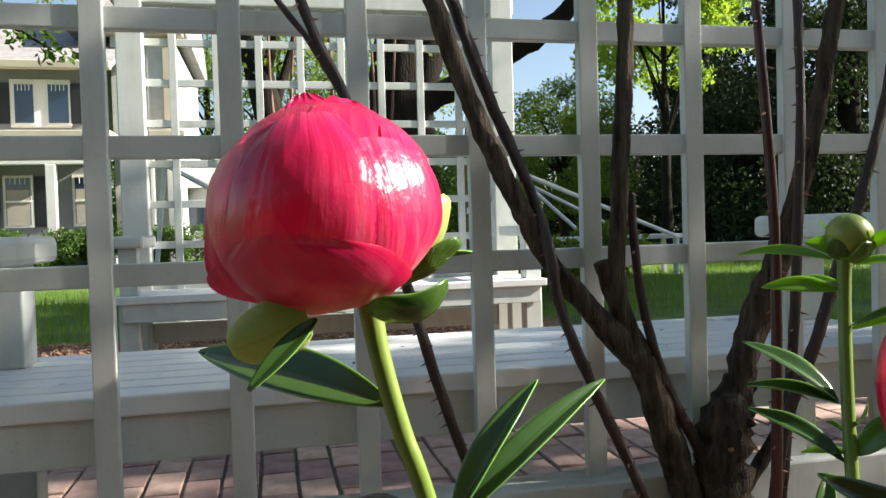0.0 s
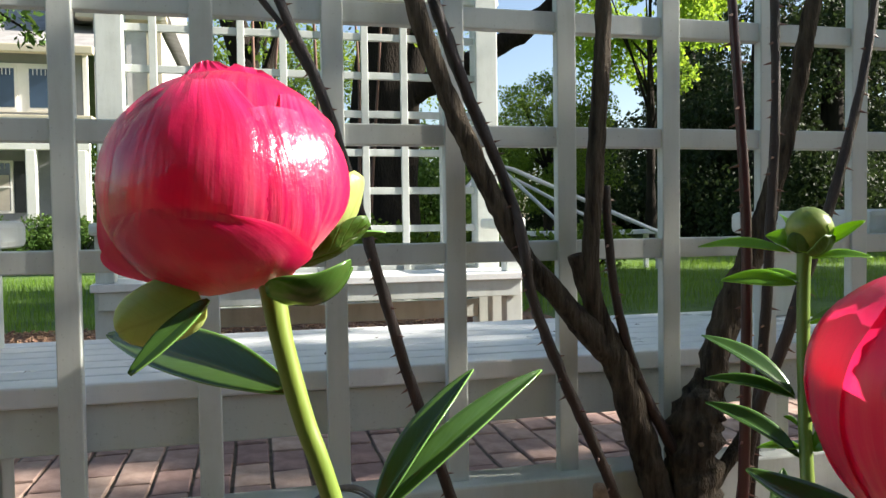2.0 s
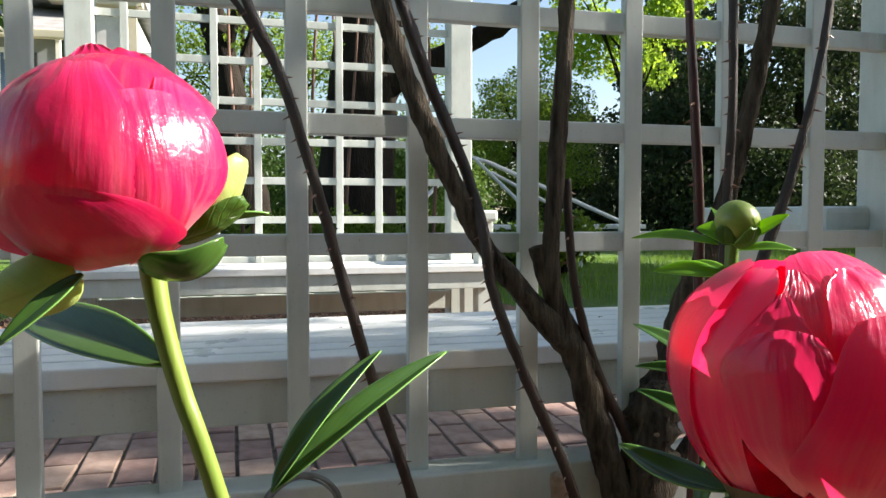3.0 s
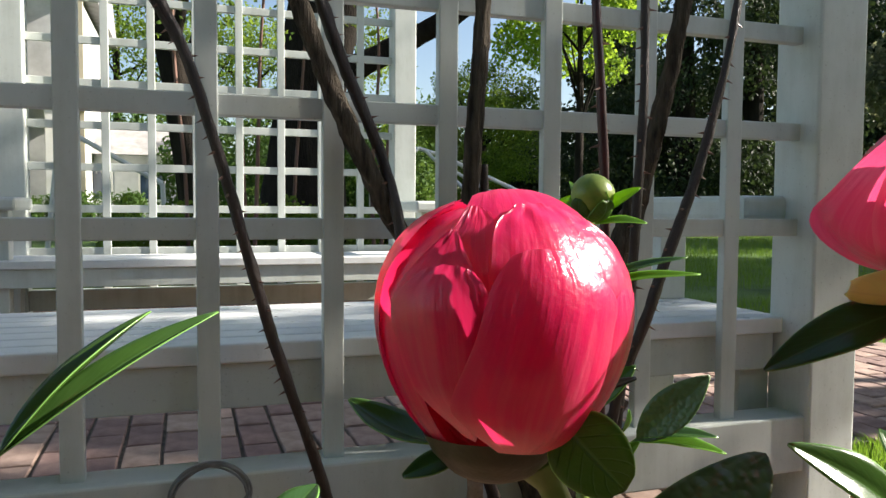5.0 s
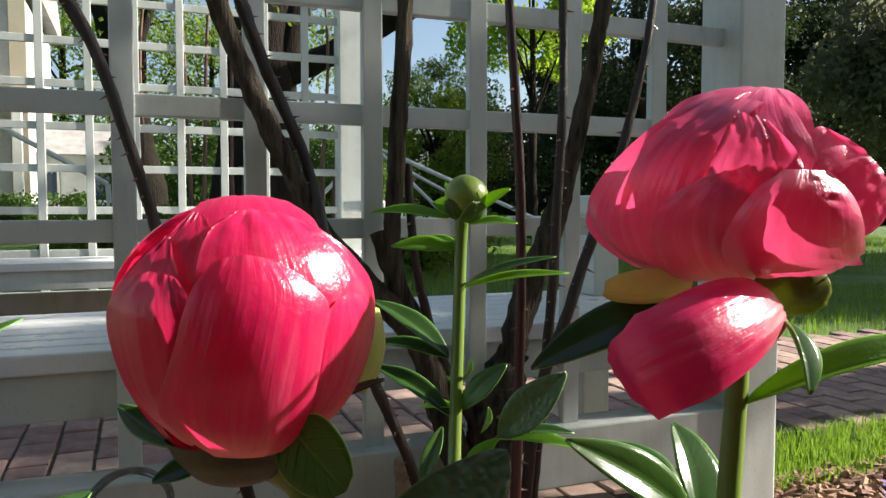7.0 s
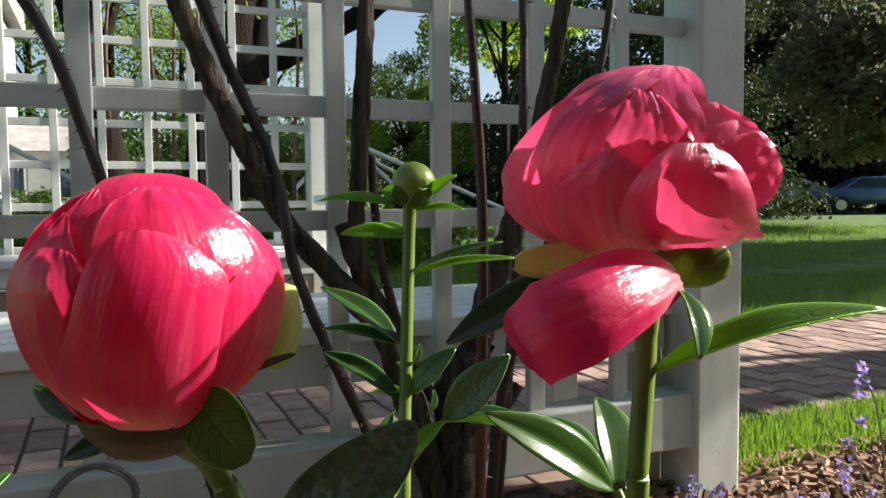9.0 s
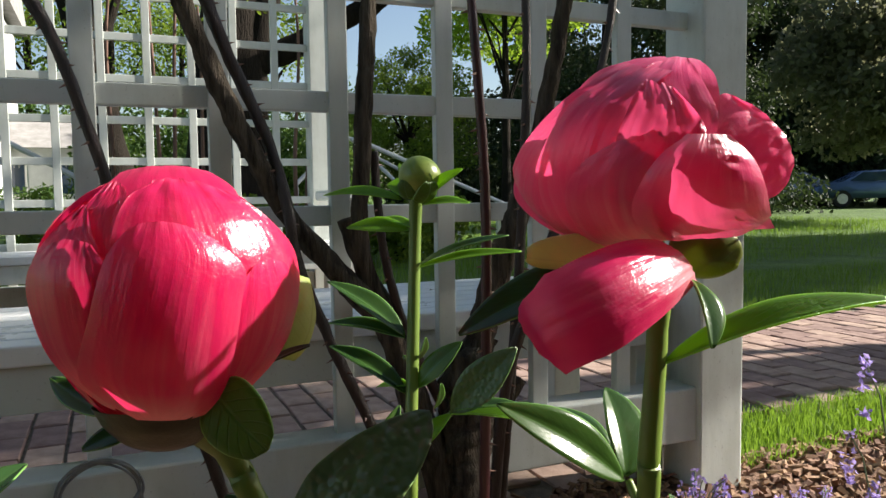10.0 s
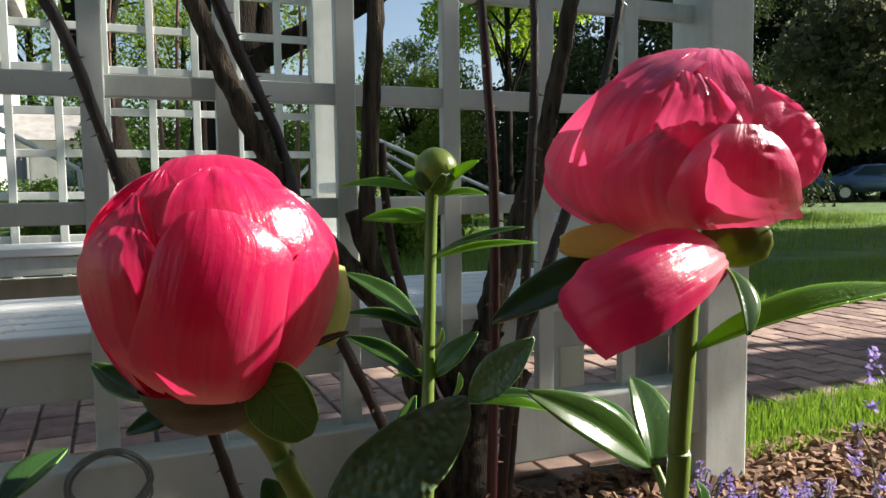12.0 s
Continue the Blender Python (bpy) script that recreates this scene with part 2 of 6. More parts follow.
M_SEPAL = leaf_material("sepal", (0.38, 0.48, 0.15), (0.48, 0.56, 0.22), (0.66, 0.74, 0.20), (0.36, 0.42, 0.10), rough=0.4, veins=7.0, relief=0.2)
# pale sepal colour raised further, standing in for sun on it
M_SEPAL_LIT = leaf_material("sunlit_pale_sepal", (0.62, 0.66, 0.26), (0.72, 0.72, 0.36), (0.86, 0.88, 0.30), (0.60, 0.62, 0.26), rough=0.35, veins=5.0, relief=0.15)
M_BUD = simple("green_bud", (0.15, 0.22, 0.03), (0.27, 0.34, 0.06), 70.0, 0.32, 0.2, 0.001)
M_PETAL = petal_material("peony_petal", (0.64, 0.012, 0.105), (0.72, 0.022, 0.14), (0.86, 0.38, 0.42), (0.90, 0.028, 0.14))
M_PETAL_PINK = petal_material("pink_petal", (0.72, 0.055, 0.19), (0.80, 0.13, 0.28), (0.90, 0.46, 0.53), (0.86, 0.085, 0.23), streak=0.4, trans=0.33)
M_SIDING = simple("white_siding", (0.46, 0.46, 0.455), (0.62, 0.62, 0.61), 1.6, 0.6, 0.1, 0.01)
M_SHINGLE = simple("grey_shingles", (0.22, 0.21, 0.20), (0.34, 0.33, 0.32), 3.0, 0.9, 0.6, 0.02)
# shade of the house front is put into this darkened grey
M_WALL = simple("shade_grey_house_wall", (0.20, 0.21, 0.215), (0.26, 0.265, 0.27), 1.2, 0.7, 0.2, 0.01)
M_TRIM = simple("house_trim", (0.74, 0.72, 0.66), (0.82, 0.80, 0.76), 2.0, 0.5, 0.1, 0.005)
M_GUTTER = simple("cream_gutter", (0.50, 0.44, 0.32), (0.58, 0.52, 0.40), 2.0, 0.45, 0.1, 0.005)
M_SHUTTER = simple("black_shutter", (0.012, 0.013, 0.014), (0.025, 0.026, 0.028), 3.0, 0.5, 0.2, 0.01)
M_GLASS = glass_material("window_glass", (0.02, 0.035, 0.06))
M_BLIND = simple("window_blind", (0.36, 0.33, 0.27), (0.44, 0.40, 0.33), 2.0, 0.8, 0.1, 0.005)
M_TRUNK = simple("tree_bark", (0.012, 0.010, 0.008), (0.032, 0.026, 0.021), 6.0, 0.95, 1.0, 0.05, stretch=(1, 1, 0.25), spec=0.08)
M_CROWN = crown_material("broad_leaves", (0.03, 0.07, 0.012), (0.13, 0.21, 0.028), (0.36, 0.48, 0.05), 0.4)
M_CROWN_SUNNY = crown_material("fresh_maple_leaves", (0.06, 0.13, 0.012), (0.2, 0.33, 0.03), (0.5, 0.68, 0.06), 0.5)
M_CROWN_DARK = crown_material("dark_needles", (0.007, 0.014, 0.007), (0.034, 0.054, 0.022), (0.10, 0.15, 0.04), 0.18)
M_SHRUB = crown_material("shrub_leaves", (0.02, 0.05, 0.01), (0.08, 0.15, 0.03), (0.2, 0.3, 0.05), 0.3)
M_CROWN_GREY = crown_material("greyish_leaves", (0.035, 0.042, 0.022), (0.15, 0.155, 0.09), (0.32, 0.33, 0.18), 0.4)
M_YOUNG = simple("young_bark", (0.10, 0.05, 0.035), (0.20, 0.11, 0.08), 12.0, 0.8, 0.4, 0.004, stretch=(1, 1, 0.3))
M_METAL = simple("white_metal", (0.60, 0.61, 0.62), (0.72, 0.72, 0.72), 9.0, 0.35, 0.1, 0.002, spec=0.6)
M_WIRE = simple("grey_cable", (0.16, 0.17, 0.17), (0.28, 0.29, 0.29), 40.0, 0.45, 0.1, 0.001)
M_LAVENDER = crown_material("lavender_floret", (0.28, 0.2, 0.55), (0.52, 0.42, 0.82), (0.6, 0.45, 0.9), 0.35)
M_LAV_STEM = simple("lavender_stem", (0.10, 0.15, 0.07), (0.2, 0.25, 0.13), 60.0, 0.7, 0.2, 0.001)
M_CAR = simple("silver_car_paint", (0.28, 0.30, 0.33), (0.32, 0.34, 0.38), 2.0, 0.25, 0.02, 0.001, metallic=0.4)
M_CAR_BLUE = simple("blue_car_paint", (0.10, 0.16, 0.26), (0.13, 0.19, 0.30), 2.0, 0.25, 0.02, 0.001, metallic=0.3)
M_TYRE = simple("tyre_rubber", (0.012, 0.012, 0.012), (0.03, 0.03, 0.03), 9.0, 0.9, 0.3, 0.004)
M_RIM = simple("alloy_rim", (0.4, 0.4, 0.42), (0.5, 0.5, 0.52), 9.0, 0.3, 0.05, 0.002, metallic=0.8)
M_DEBRIS = simple("dry_leaf", (0.06, 0.04, 0.025), (0.14, 0.09, 0.05), 90.0, 0.9, 0.3, 0.001)
M_CALYX = simple("olive_calyx", (0.028, 0.030, 0.009), (0.07, 0.055, 0.018), 60.0, 0.45, 0.3, 0.001)
M_HEART = simple("inner_petals", (0.62, 0.003, 0.08), (0.72, 0.008, 0.11), 50.0, 0.5, 0.3, 0.002)
_p = next(n for n in M_HEART.node_tree.nodes if n.type == 'BSDF_PRINCIPLED')
_p.inputs["Subsurface Weight"].default_value = 1.0
_p.inputs["Subsurface Radius"].default_value = (1.0, 0.12, 0.3)
_p.inputs["Subsurface Scale"].default_value = 0.03
M_BUDLEAF = leaf_material("olive_sepal", (0.06, 0.075, 0.012), (0.10, 0.11, 0.02), (0.4, 0.45, 0.06), (0.2, 0.24, 0.05), rough=0.35, veins=6.0, relief=0.2, trans=0.3)
M_HEDGE = simple("hedge", (0.03, 0.065, 0.015), (0.09, 0.16, 0.04), 4.0, 0.9, 1.0, 0.08)


def wrinkled_leaf():
    """A quilted leaf: the net of veins sinks between small raised cells."""
    # greens are lightened towards grey to paint in the leaf's sunlit sheen
    m = leaf_material("quilted_base", (0.075, 0.115, 0.06), (0.12, 0.17, 0.09), (0.2, 0.34, 0.05), (0.12, 0.2, 0.07), trans=0.15, rough=0.3)
    m.name = "wrinkled_peony_leaf"
    nt = m.node_tree
    tc = nt.nodes.new("ShaderNodeTexCoord")
    vo = nt.nodes.new("ShaderNodeTexVoronoi")
    vo.feature = 'SMOOTH_F1'
    vo.inputs["Smoothness"].default_value = 0.5
    vo.inputs["Scale"].default_value = 330.0
    nt.links.new(tc.outputs["Object"], vo.inputs["Vector"])
    h = ramp(nt, vo.outputs[0], [(0.0, (1, 1, 1)), (0.75, (0, 0, 0))]).outputs[0]
    nt.links.new(bump(nt, h, 0.7, 0.0014), nt.nodes["Principled BSDF"].inputs["Normal"])
    return m


M_LEAF_QUILT = wrinkled_leaf()

# ---------- builders ----------
def part(name, bm, material, parent=None, label="", smooth=False):
    me = bpy.data.meshes.new(name)
    bm.to_mesh(me)
    bm.free()
    if smooth:
        for f in me.polygons:
            f.use_smooth = True
    me.materials.append(material)
    ob = new(name, me)
    ob.parent = parent
    if label:
        ob["label"] = label
    return ob


def thing(name, place, label, category, group="", kind=""):
    ob = new(name)
    ob.empty_display_size = 0.05
    ob.location = place
    return tagged(ob, label, category, group, kind)


def add_box(bm, x0, x1, y0, y1, z0, z1, bevel=0.003, turn=None):
    """A box with softened edges, added to bm."""
    b = bmesh.new()
    bmesh.ops.create_cube(b, size=1.0)
    bmesh.ops.scale(b, vec=(x1 - x0, y1 - y0, z1 - z0), verts=b.verts)
    if bevel:
        bmesh.ops.bevel(b, geom=b.edges[:], offset=bevel, segments=2, affect='EDGES', profile=0.5)
    m = Matrix.Translation(((x0 + x1) / 2, (y0 + y1) / 2, (z0 + z1) / 2))
    if turn is not None:
        m = m @ turn
    b.transform(m)
    tmp = bpy.data.meshes.new("tmp")
    b.to_mesh(tmp)
    b.free()
    bm.from_mesh(tmp)
    bpy.data.meshes.remove(tmp)
    return bm


def box(x0, x1, y0, y1, z0, z1, bevel=0.003, turn=None):
    return add_box(bmesh.new(), x0, x1, y0, y1, z0, z1, bevel, turn)


def local(ob):
    """Keeps a part where it was drawn in the world, under a thing that has been moved."""
    p = ob.parent
    if p is not None and p.parent is None and p.type == 'EMPTY':
        ob.matrix_parent_inverse = Matrix.Translation(p.location).inverted()
    return ob


def spline(pts, n):
    """Points of a smooth curve through pts."""
    p = [Vector(q) for q in pts]
    p = [p[0] * 2 - p[1]] + p + [p[-1] * 2 - p[-2]]
    out = []
    for i in range(1, len(p) - 2):
        for k in range(n):
            t = k / n
            a, b, c, d = p[i - 1], p[i], p[i + 1], p[i + 2]
            out.append(0.5 * ((2 * b) + (c - a) * t + (2 * a - 5 * b + 4 * c - d) * t * t + (3 * b - a - 3 * c + d) * t ** 3))
    out.append(p[-2].copy())
    return out


def tube(bm, pts, r0, r1, sides=8, n=6, rough=0.0, seed=0, cap=True, radii=None):
    """A limb along a smooth curve, its radius going from r0 to r1, with an uneven skin."""
    path = spline(pts, n)
    rings = []
    ref = Vector((0.31, 0.95, 0.12))
    for i, c in enumerate(path):
        d = (path[min(i + 1, len(path) - 1)] - path[max(i - 1, 0)]).normalized()
        u = d.cross(ref).normalized()
        v = d.cross(u).normalized()
        t = i / (len(path) - 1)
        r = r0 + (r1 - r0) * t if radii is None else float(np.interp(t, np.linspace(0, 1, len(radii)), radii))
        ring = []
        for k in range(sides):
            a = 2 * math.pi * k / sides
            w = 1.0 + rough * (noise.noise(Vector((c.x * 30 + seed, c.z * 30 + k * 1.7, c.y * 30))) + 0.22 * noise.noise(Vector((c.x * 95 + seed, c.z * 95, k * 2.3))))
            ring.append(bm.verts.new(c + (u * math.cos(a) + v * math.sin(a)) * r * w))
        rings.append(ring)
    for a, b in zip(rings, rings[1:]):
        for k in range(sides):
            bm.faces.new((a[k], a[(k + 1) % sides], b[(k + 1) % sides], b[k]))
    if cap:
        bm.faces.new(rings[0][::-1])
        bm.faces.new(rings[-1])
    return path


def cone(bm, base, tip, r, sides=5):
    base, tip = Vector(base), Vector(tip)
    d = (tip - base).normalized()
    u = d.orthogonal().normalized()
    v = d.cross(u)
    ring = [bm.verts.new(base + (u * math.cos(2 * math.pi * k / sides) + v * math.sin(2 * math.pi * k / sides)) * r) for k in range(sides)]
    top = bm.verts.new(tip)
    for k in range(sides):
        bm.faces.new((ring[k], ring[(k + 1) % sides], top))
    bm.faces.new(ring[::-1])


def leaf_bm(base, tip, width, up, arch=0.1, fold=0.25, twist=0.0, wave=0.03, seed=0, nu=16, nv=8, blunt=0.9, curl=0.0, power=0.85, lean=0.0, folds=None, halves=(1.0, 1.0)):
    """A blade from base to tip, folded along its midrib, with its own length and width as UV."""
    bm = bmesh.new()
    uvl = bm.loops.layers.uv.new("UVMap")
    base, tip, up = Vector(base), Vector(tip), Vector(up).normalized()
    d = tip - base
    length = d.length
    dn = d.normalized()
    side0 = dn.cross(up).normalized()
    up0 = side0.cross(dn).normalized()
    side0 = (side0 + dn * lean).normalized()
    grid = []
    for i in range(nu + 1):
        u = i / nu
        w = width * 0.5 * (math.sin(math.pi * u ** blunt) ** power if 0 < u < 1 else 0.0) + 0.0006
        a = twist * u
        side = side0 * math.cos(a) + up0 * math.sin(a)
        nrm = up0 * math.cos(a) - side0 * math.sin(a)
        mid = base + d * u + up0 * length * (arch * math.sin(math.pi * u) - curl * u * u)
        row = []
        for j in range(nv + 1):
            v = 2 * j / nv - 1
            lift = abs(v) * w * fold * (1 + 0.3 * v)
            ripple = wave * width * noise.noise(Vector((u * 4 + seed * 7.1, v * 1.5, seed * 3.3))) * abs(v)
            wide = w * halves[0 if v < 0 else 1]
            if folds is None:
                row.append(bm.verts.new(mid + side * (wide * v * math.cos(fold)) + nrm * (lift + ripple)))
            else:
                ang = folds[0 if v < 0 else 1] * (1 - 0.25 * abs(v))
                row.append(bm.verts.new(mid + side * (wide * v * math.cos(ang)) + nrm * (wide * abs(v) * math.sin(ang) + ripple)))
        grid.append(row)
    for i in range(nu):
        for j in range(nv):
            f = bm.faces.new((grid[i][j], grid[i + 1][j], grid[i + 1][j + 1], grid[i][j + 1]))
            for lp, (a, b) in zip(f.loops, ((i, j), (i + 1, j), (i + 1, j + 1), (i, j + 1))):
                lp[uvl].uv = (a / nu, b / nv)
    return bm


def petal_bm(centre, right, front, up, radii, az, lat0, lat1, half, r0=1.0, r1=1.0, ruffle=0.01, seed=0, notch=0.0, nu=22, nv=16, curl=0.0, skew=0.0, full=0.55, dome=0.0):
    """A petal laid on an egg: az and lat in degrees as seen from the front; r0 to r1 is how far it stands off from base to tip."""
    bm = bmesh.new()
    uvl = bm.loops.layers.uv.new("UVMap")
    a, b, h = radii
    grid = []
    for i in range(nu + 1):
        u = i / nu
        w = radians(half) * (u ** full) * (1 - u ** 4.0 * 0.9) ** 0.5 + 0.004
        for_row = []
        for j in range(nv + 1):
            v = 2 * j / nv - 1
            tip = 1 - notch * abs(math.sin(3.1 * v + seed)) * u ** 6 + ruffle * 1.5 * noise.noise(Vector((v * 5, seed * 2.1, 0))) * u ** 5
            lat = radians(lat0 + (lat1 - lat0) * u * tip)
            az_r = radians(az + skew * u)
            dirn = Vector((math.sin(az_r) * math.cos(lat), math.cos(az_r) * math.cos(lat), math.sin(lat)))
            east = Vector((math.cos(az_r), -math.sin(az_r), 0))
            al = v * w
            p = dirn * math.cos(al) + east * math.sin(al)
            r = r0 + (r1 - r0) * u + curl * u ** 3 * (1 - 0.4 * v * v)
            edge = max(abs(v) ** 4, u ** 6)
            r += ruffle * (0.35 + edge) * noise.noise(Vector((u * 5 + seed * 5.7, v * 4.0, seed * 1.3))) + 0.012 * edge
            r += 0.012 * math.cos(v * 3.2)
            k = 1 - dome * p.z
            q = Vector(centre) + (right * (p.x * a * k) + front * (p.y * b * k) + up * (p.z * h)) * r
            for_row.append(bm.verts.new(q))
        grid.append(for_row)
    for i in range(nu):
        for j in range(nv):
            f = bm.faces.new((grid[i][j], grid[i][j + 1], grid[i + 1][j + 1], grid[i + 1][j]))
            for lp, (s, t) in zip(f.loops, ((i, j), (i, j + 1), (i + 1, j + 1), (i + 1, j))):
                lp[uvl].uv = (s / nu, t / nv)
    return bm


def leaf_cloud(spots, count, size, rng, droop=0.3):
    """Many small pointed leaves, spread through the round clumps given as (centre, radii)."""
    vol = np.array([max(1e-6, r[0] * r[1] * r[2]) ** 0.7 for c, r in spots])
    pick = rng.choice(len(spots), count, p=vol / vol.sum())
    dirs = rng.normal(size=(count, 3))
    dirs /= np.linalg.norm(dirs, axis=1)[:, None]
    rad = rng.random(count) ** 0.28
    axes = rng.normal(size=(count, 3))
    axes[:, 2] -= droop
    axes /= np.linalg.norm(axes, axis=1)[:, None]
    ups = rng.normal(size=(count, 3))
    ss = size * (0.55 + 0.9 * rng.random(count))
    cs, rs = np.array([c for c, r in spots])[pick], np.array([r for c, r in spots])[pick]
    p = cs + dirs * rs * rad[:, None]
    side = np.cross(axes, ups)
    side /= np.maximum(1e-6, np.linalg.norm(side, axis=1))[:, None]
    nrm = np.cross(side, axes)
    s = ss[:, None]
    verts = np.stack([p, p + axes * s * 0.5 + side * s * 0.3 + nrm * s * 0.08, p + axes * s, p + axes * s * 0.5 - side * s * 0.3 + nrm * s * 0.08], 1).reshape(-1, 3)
    k = np.arange(count)[:, None] * 4
    faces = np.stack([k + np.array([0, 1, 2]), k + np.array([0, 2, 3])], 1).reshape(-1, 3).tolist()
    return verts, faces


def cloud_part(name, spots, count, size, seed, material, parent=None, droop=0.3, label=""):
    rng = np.random.default_rng(seed)
    v, f = leaf_cloud(spots, count, size, rng, droop)
    me = bpy.data.meshes.new(name)
    me.from_pydata(v, [], f)
    me.materials.append(material)
    ob = new(name, me)
    ob.parent = parent
    if label:
        ob["label"] = label
    return ob


def sheet(name, x0, x1, y0, y1, z, material, label, nx=40, ny=20, amp=0.0, wob=0.0, seed=0, category="ground"):
    """A patch of ground with a gently uneven top and wandering edges."""
    bm = bmesh.new()
    rows = []
    for i in range(nx + 1):
        row = []
        for j in range(ny + 1):
            x, y = x0 + (x1 - x0) * i / nx, y0 + (y1 - y0) * j / ny
            e = noise.noise(Vector((x * 1.3, seed, 0.5))) * wob if j in (0, ny) else 0
            f = noise.noise(Vector((y * 1.3, seed, 7.5))) * wob if i in (0, nx) else 0
            zz = z + amp * noise.noise(Vector((x * 2.3, y * 2.3, seed))) + amp * 0.4 * noise.noise(Vector((x * 9, y * 9, seed)))
            row.append(bm.verts.new((x + f, y + e, zz)))
        rows.append(row)
    for i in range(nx):
        for j in range(ny):
            bm.faces.new((rows[i][j], rows[i + 1][j], rows[i + 1][j + 1], rows[i][j + 1]))
    return tagged(part(name, bm, material, smooth=True), label, category, kind="structure")


# ---------- ground ----------
bm = bmesh.new()
edges = [-900, -300, -120, -60, -30, -15, -8, -4, 0, 4, 8, 12, 16, 22, 30, 45, 70, 120, 300, 900]
gv = [[bm.verts.new((x, y, -0.030 + (0.0 if abs(x) + abs(y) < 12 else 0.05 * noise.noise(Vector((x * 0.05, y * 0.05, 0)))))) for y in edges] for x in edges]
for i in range(len(edges) - 1):
    for j in range(len(edges) - 1):
        bm.faces.new((gv[i][j], gv[i + 1][j], gv[i + 1][j + 1], gv[i][j + 1]))
tagged(part("ground", bm, M_GRASS, smooth=True), "green mown lawn reaching away under the trees", "lawn", kind="structure")
sheet("flower_bed", -2.2, 2.9, -2.4, 0.05, 0.004, M_MULCH, "brown bark mulch of the flower bed before the trellis", 90, 50, 0.014, 0.05, 3)
sheet("mulch_border", -2.6, 2.4, 1.80, 4.35, 0.004, M_MULCH, "sunlit orange-brown mulch behind and under the bench", 70, 34, 0.014, 0.08, 9)
sheet("pavement_bed", -5.0, 7.5, 0.42, 1.72, -0.004, M_SAND, "dark sandy joints under the brick path", 60, 10, 0.0, 0.0, 5, "pavement")
sheet("pavement_edge", -5.0, 1.83, 0.06, 0.4195, -0.004, M_SAND, "sandy joints of the brick floor under the bench", 40, 4, 0.0, 0.0, 6, "pavement")


# ---------- arbour: posts, trellises, benches ----------
STEP, RAIL = 0.2134, 0.0375


def post_object(name, x0, x1, y0, y1, z1, label):
    t = thing(name, ((x0 + x1) / 2, (y0 + y1) / 2, 0), label, "post", "posts of the arbour")
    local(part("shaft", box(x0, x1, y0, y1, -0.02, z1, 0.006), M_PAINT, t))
    return t


def trellis(name, y, x_first, x_last, columns, rails, z_low, z_high, label, sill, front):
    """Upright strips on the side given by front (-1 or 1), with rails let in flush behind them."""
    t = thing(name, ((x_first + x_last) / 2, y, 0), label, "trellis", "trellises of the arbour")
    for x in columns:
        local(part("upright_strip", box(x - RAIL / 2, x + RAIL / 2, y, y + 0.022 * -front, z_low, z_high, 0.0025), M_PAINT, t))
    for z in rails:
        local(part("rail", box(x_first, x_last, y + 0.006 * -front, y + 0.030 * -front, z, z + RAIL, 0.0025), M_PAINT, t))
    if sill:
        s0, s1, y0, y1 = sill
        local(part("bottom_rail", box(x_first, x_last, y0, y1, s0, s1, 0.005), M_PAINT, t))
    return t


post_object("arbour_post", 1.672, 1.800, -0.045, 0.083, 2.2, "square white-painted wooden post of the arbour, weathered")
post_object("arbour_post", -0.775, -0.645, -0.045, 0.083, 2.2, "square white-painted wooden post of the arbour")
post_object("arbour_post", 1.482, 1.606, 2.735, 2.860, 2.2, "square white-painted far post of the arbour in bright shade")
post_object("arbour_post", -0.453, -0.325, 2.735, 2.860, 2.2, "square white-painted far post of the arbour beside the bench")
near_rails = [0.645 + 0.2095 * k for k in range(6)]
trellis("trellis", 0.0, -0.645, 1.686, [i * STEP for i in range(-2, 8)], near_rails, 0.250, 1.90,
        "white-painted wooden lattice trellis with mildewed strips between two posts", (0.128, 0.252, -0.032, 0.055), -1)
far_rails = [0.665 + 0.2055 * k for k in range(6)]
trellis("trellis", 2.78, -0.325, 1.482, [1.304 - STEP * k for k in range(8)], far_rails + [0.455], 0.28, 1.90,
        "white-painted wooden lattice trellis behind the far bench", (0.19, 0.29, 2.74, 2.80), -1)
for y0, xa, xb in ((-0.03, -0.85, 1.9), (2.75, -0.47, 1.62)):
    b = thing("arbour_beam", (0.55, y0, 1.9), "white-painted wooden beam across the top of the arbour", "beam", "beams of the arbour")
    local(part("board", box(xa, xb, y0, y0 + 0.09, 1.90, 2.09, 0.005), M_PAINT, b))


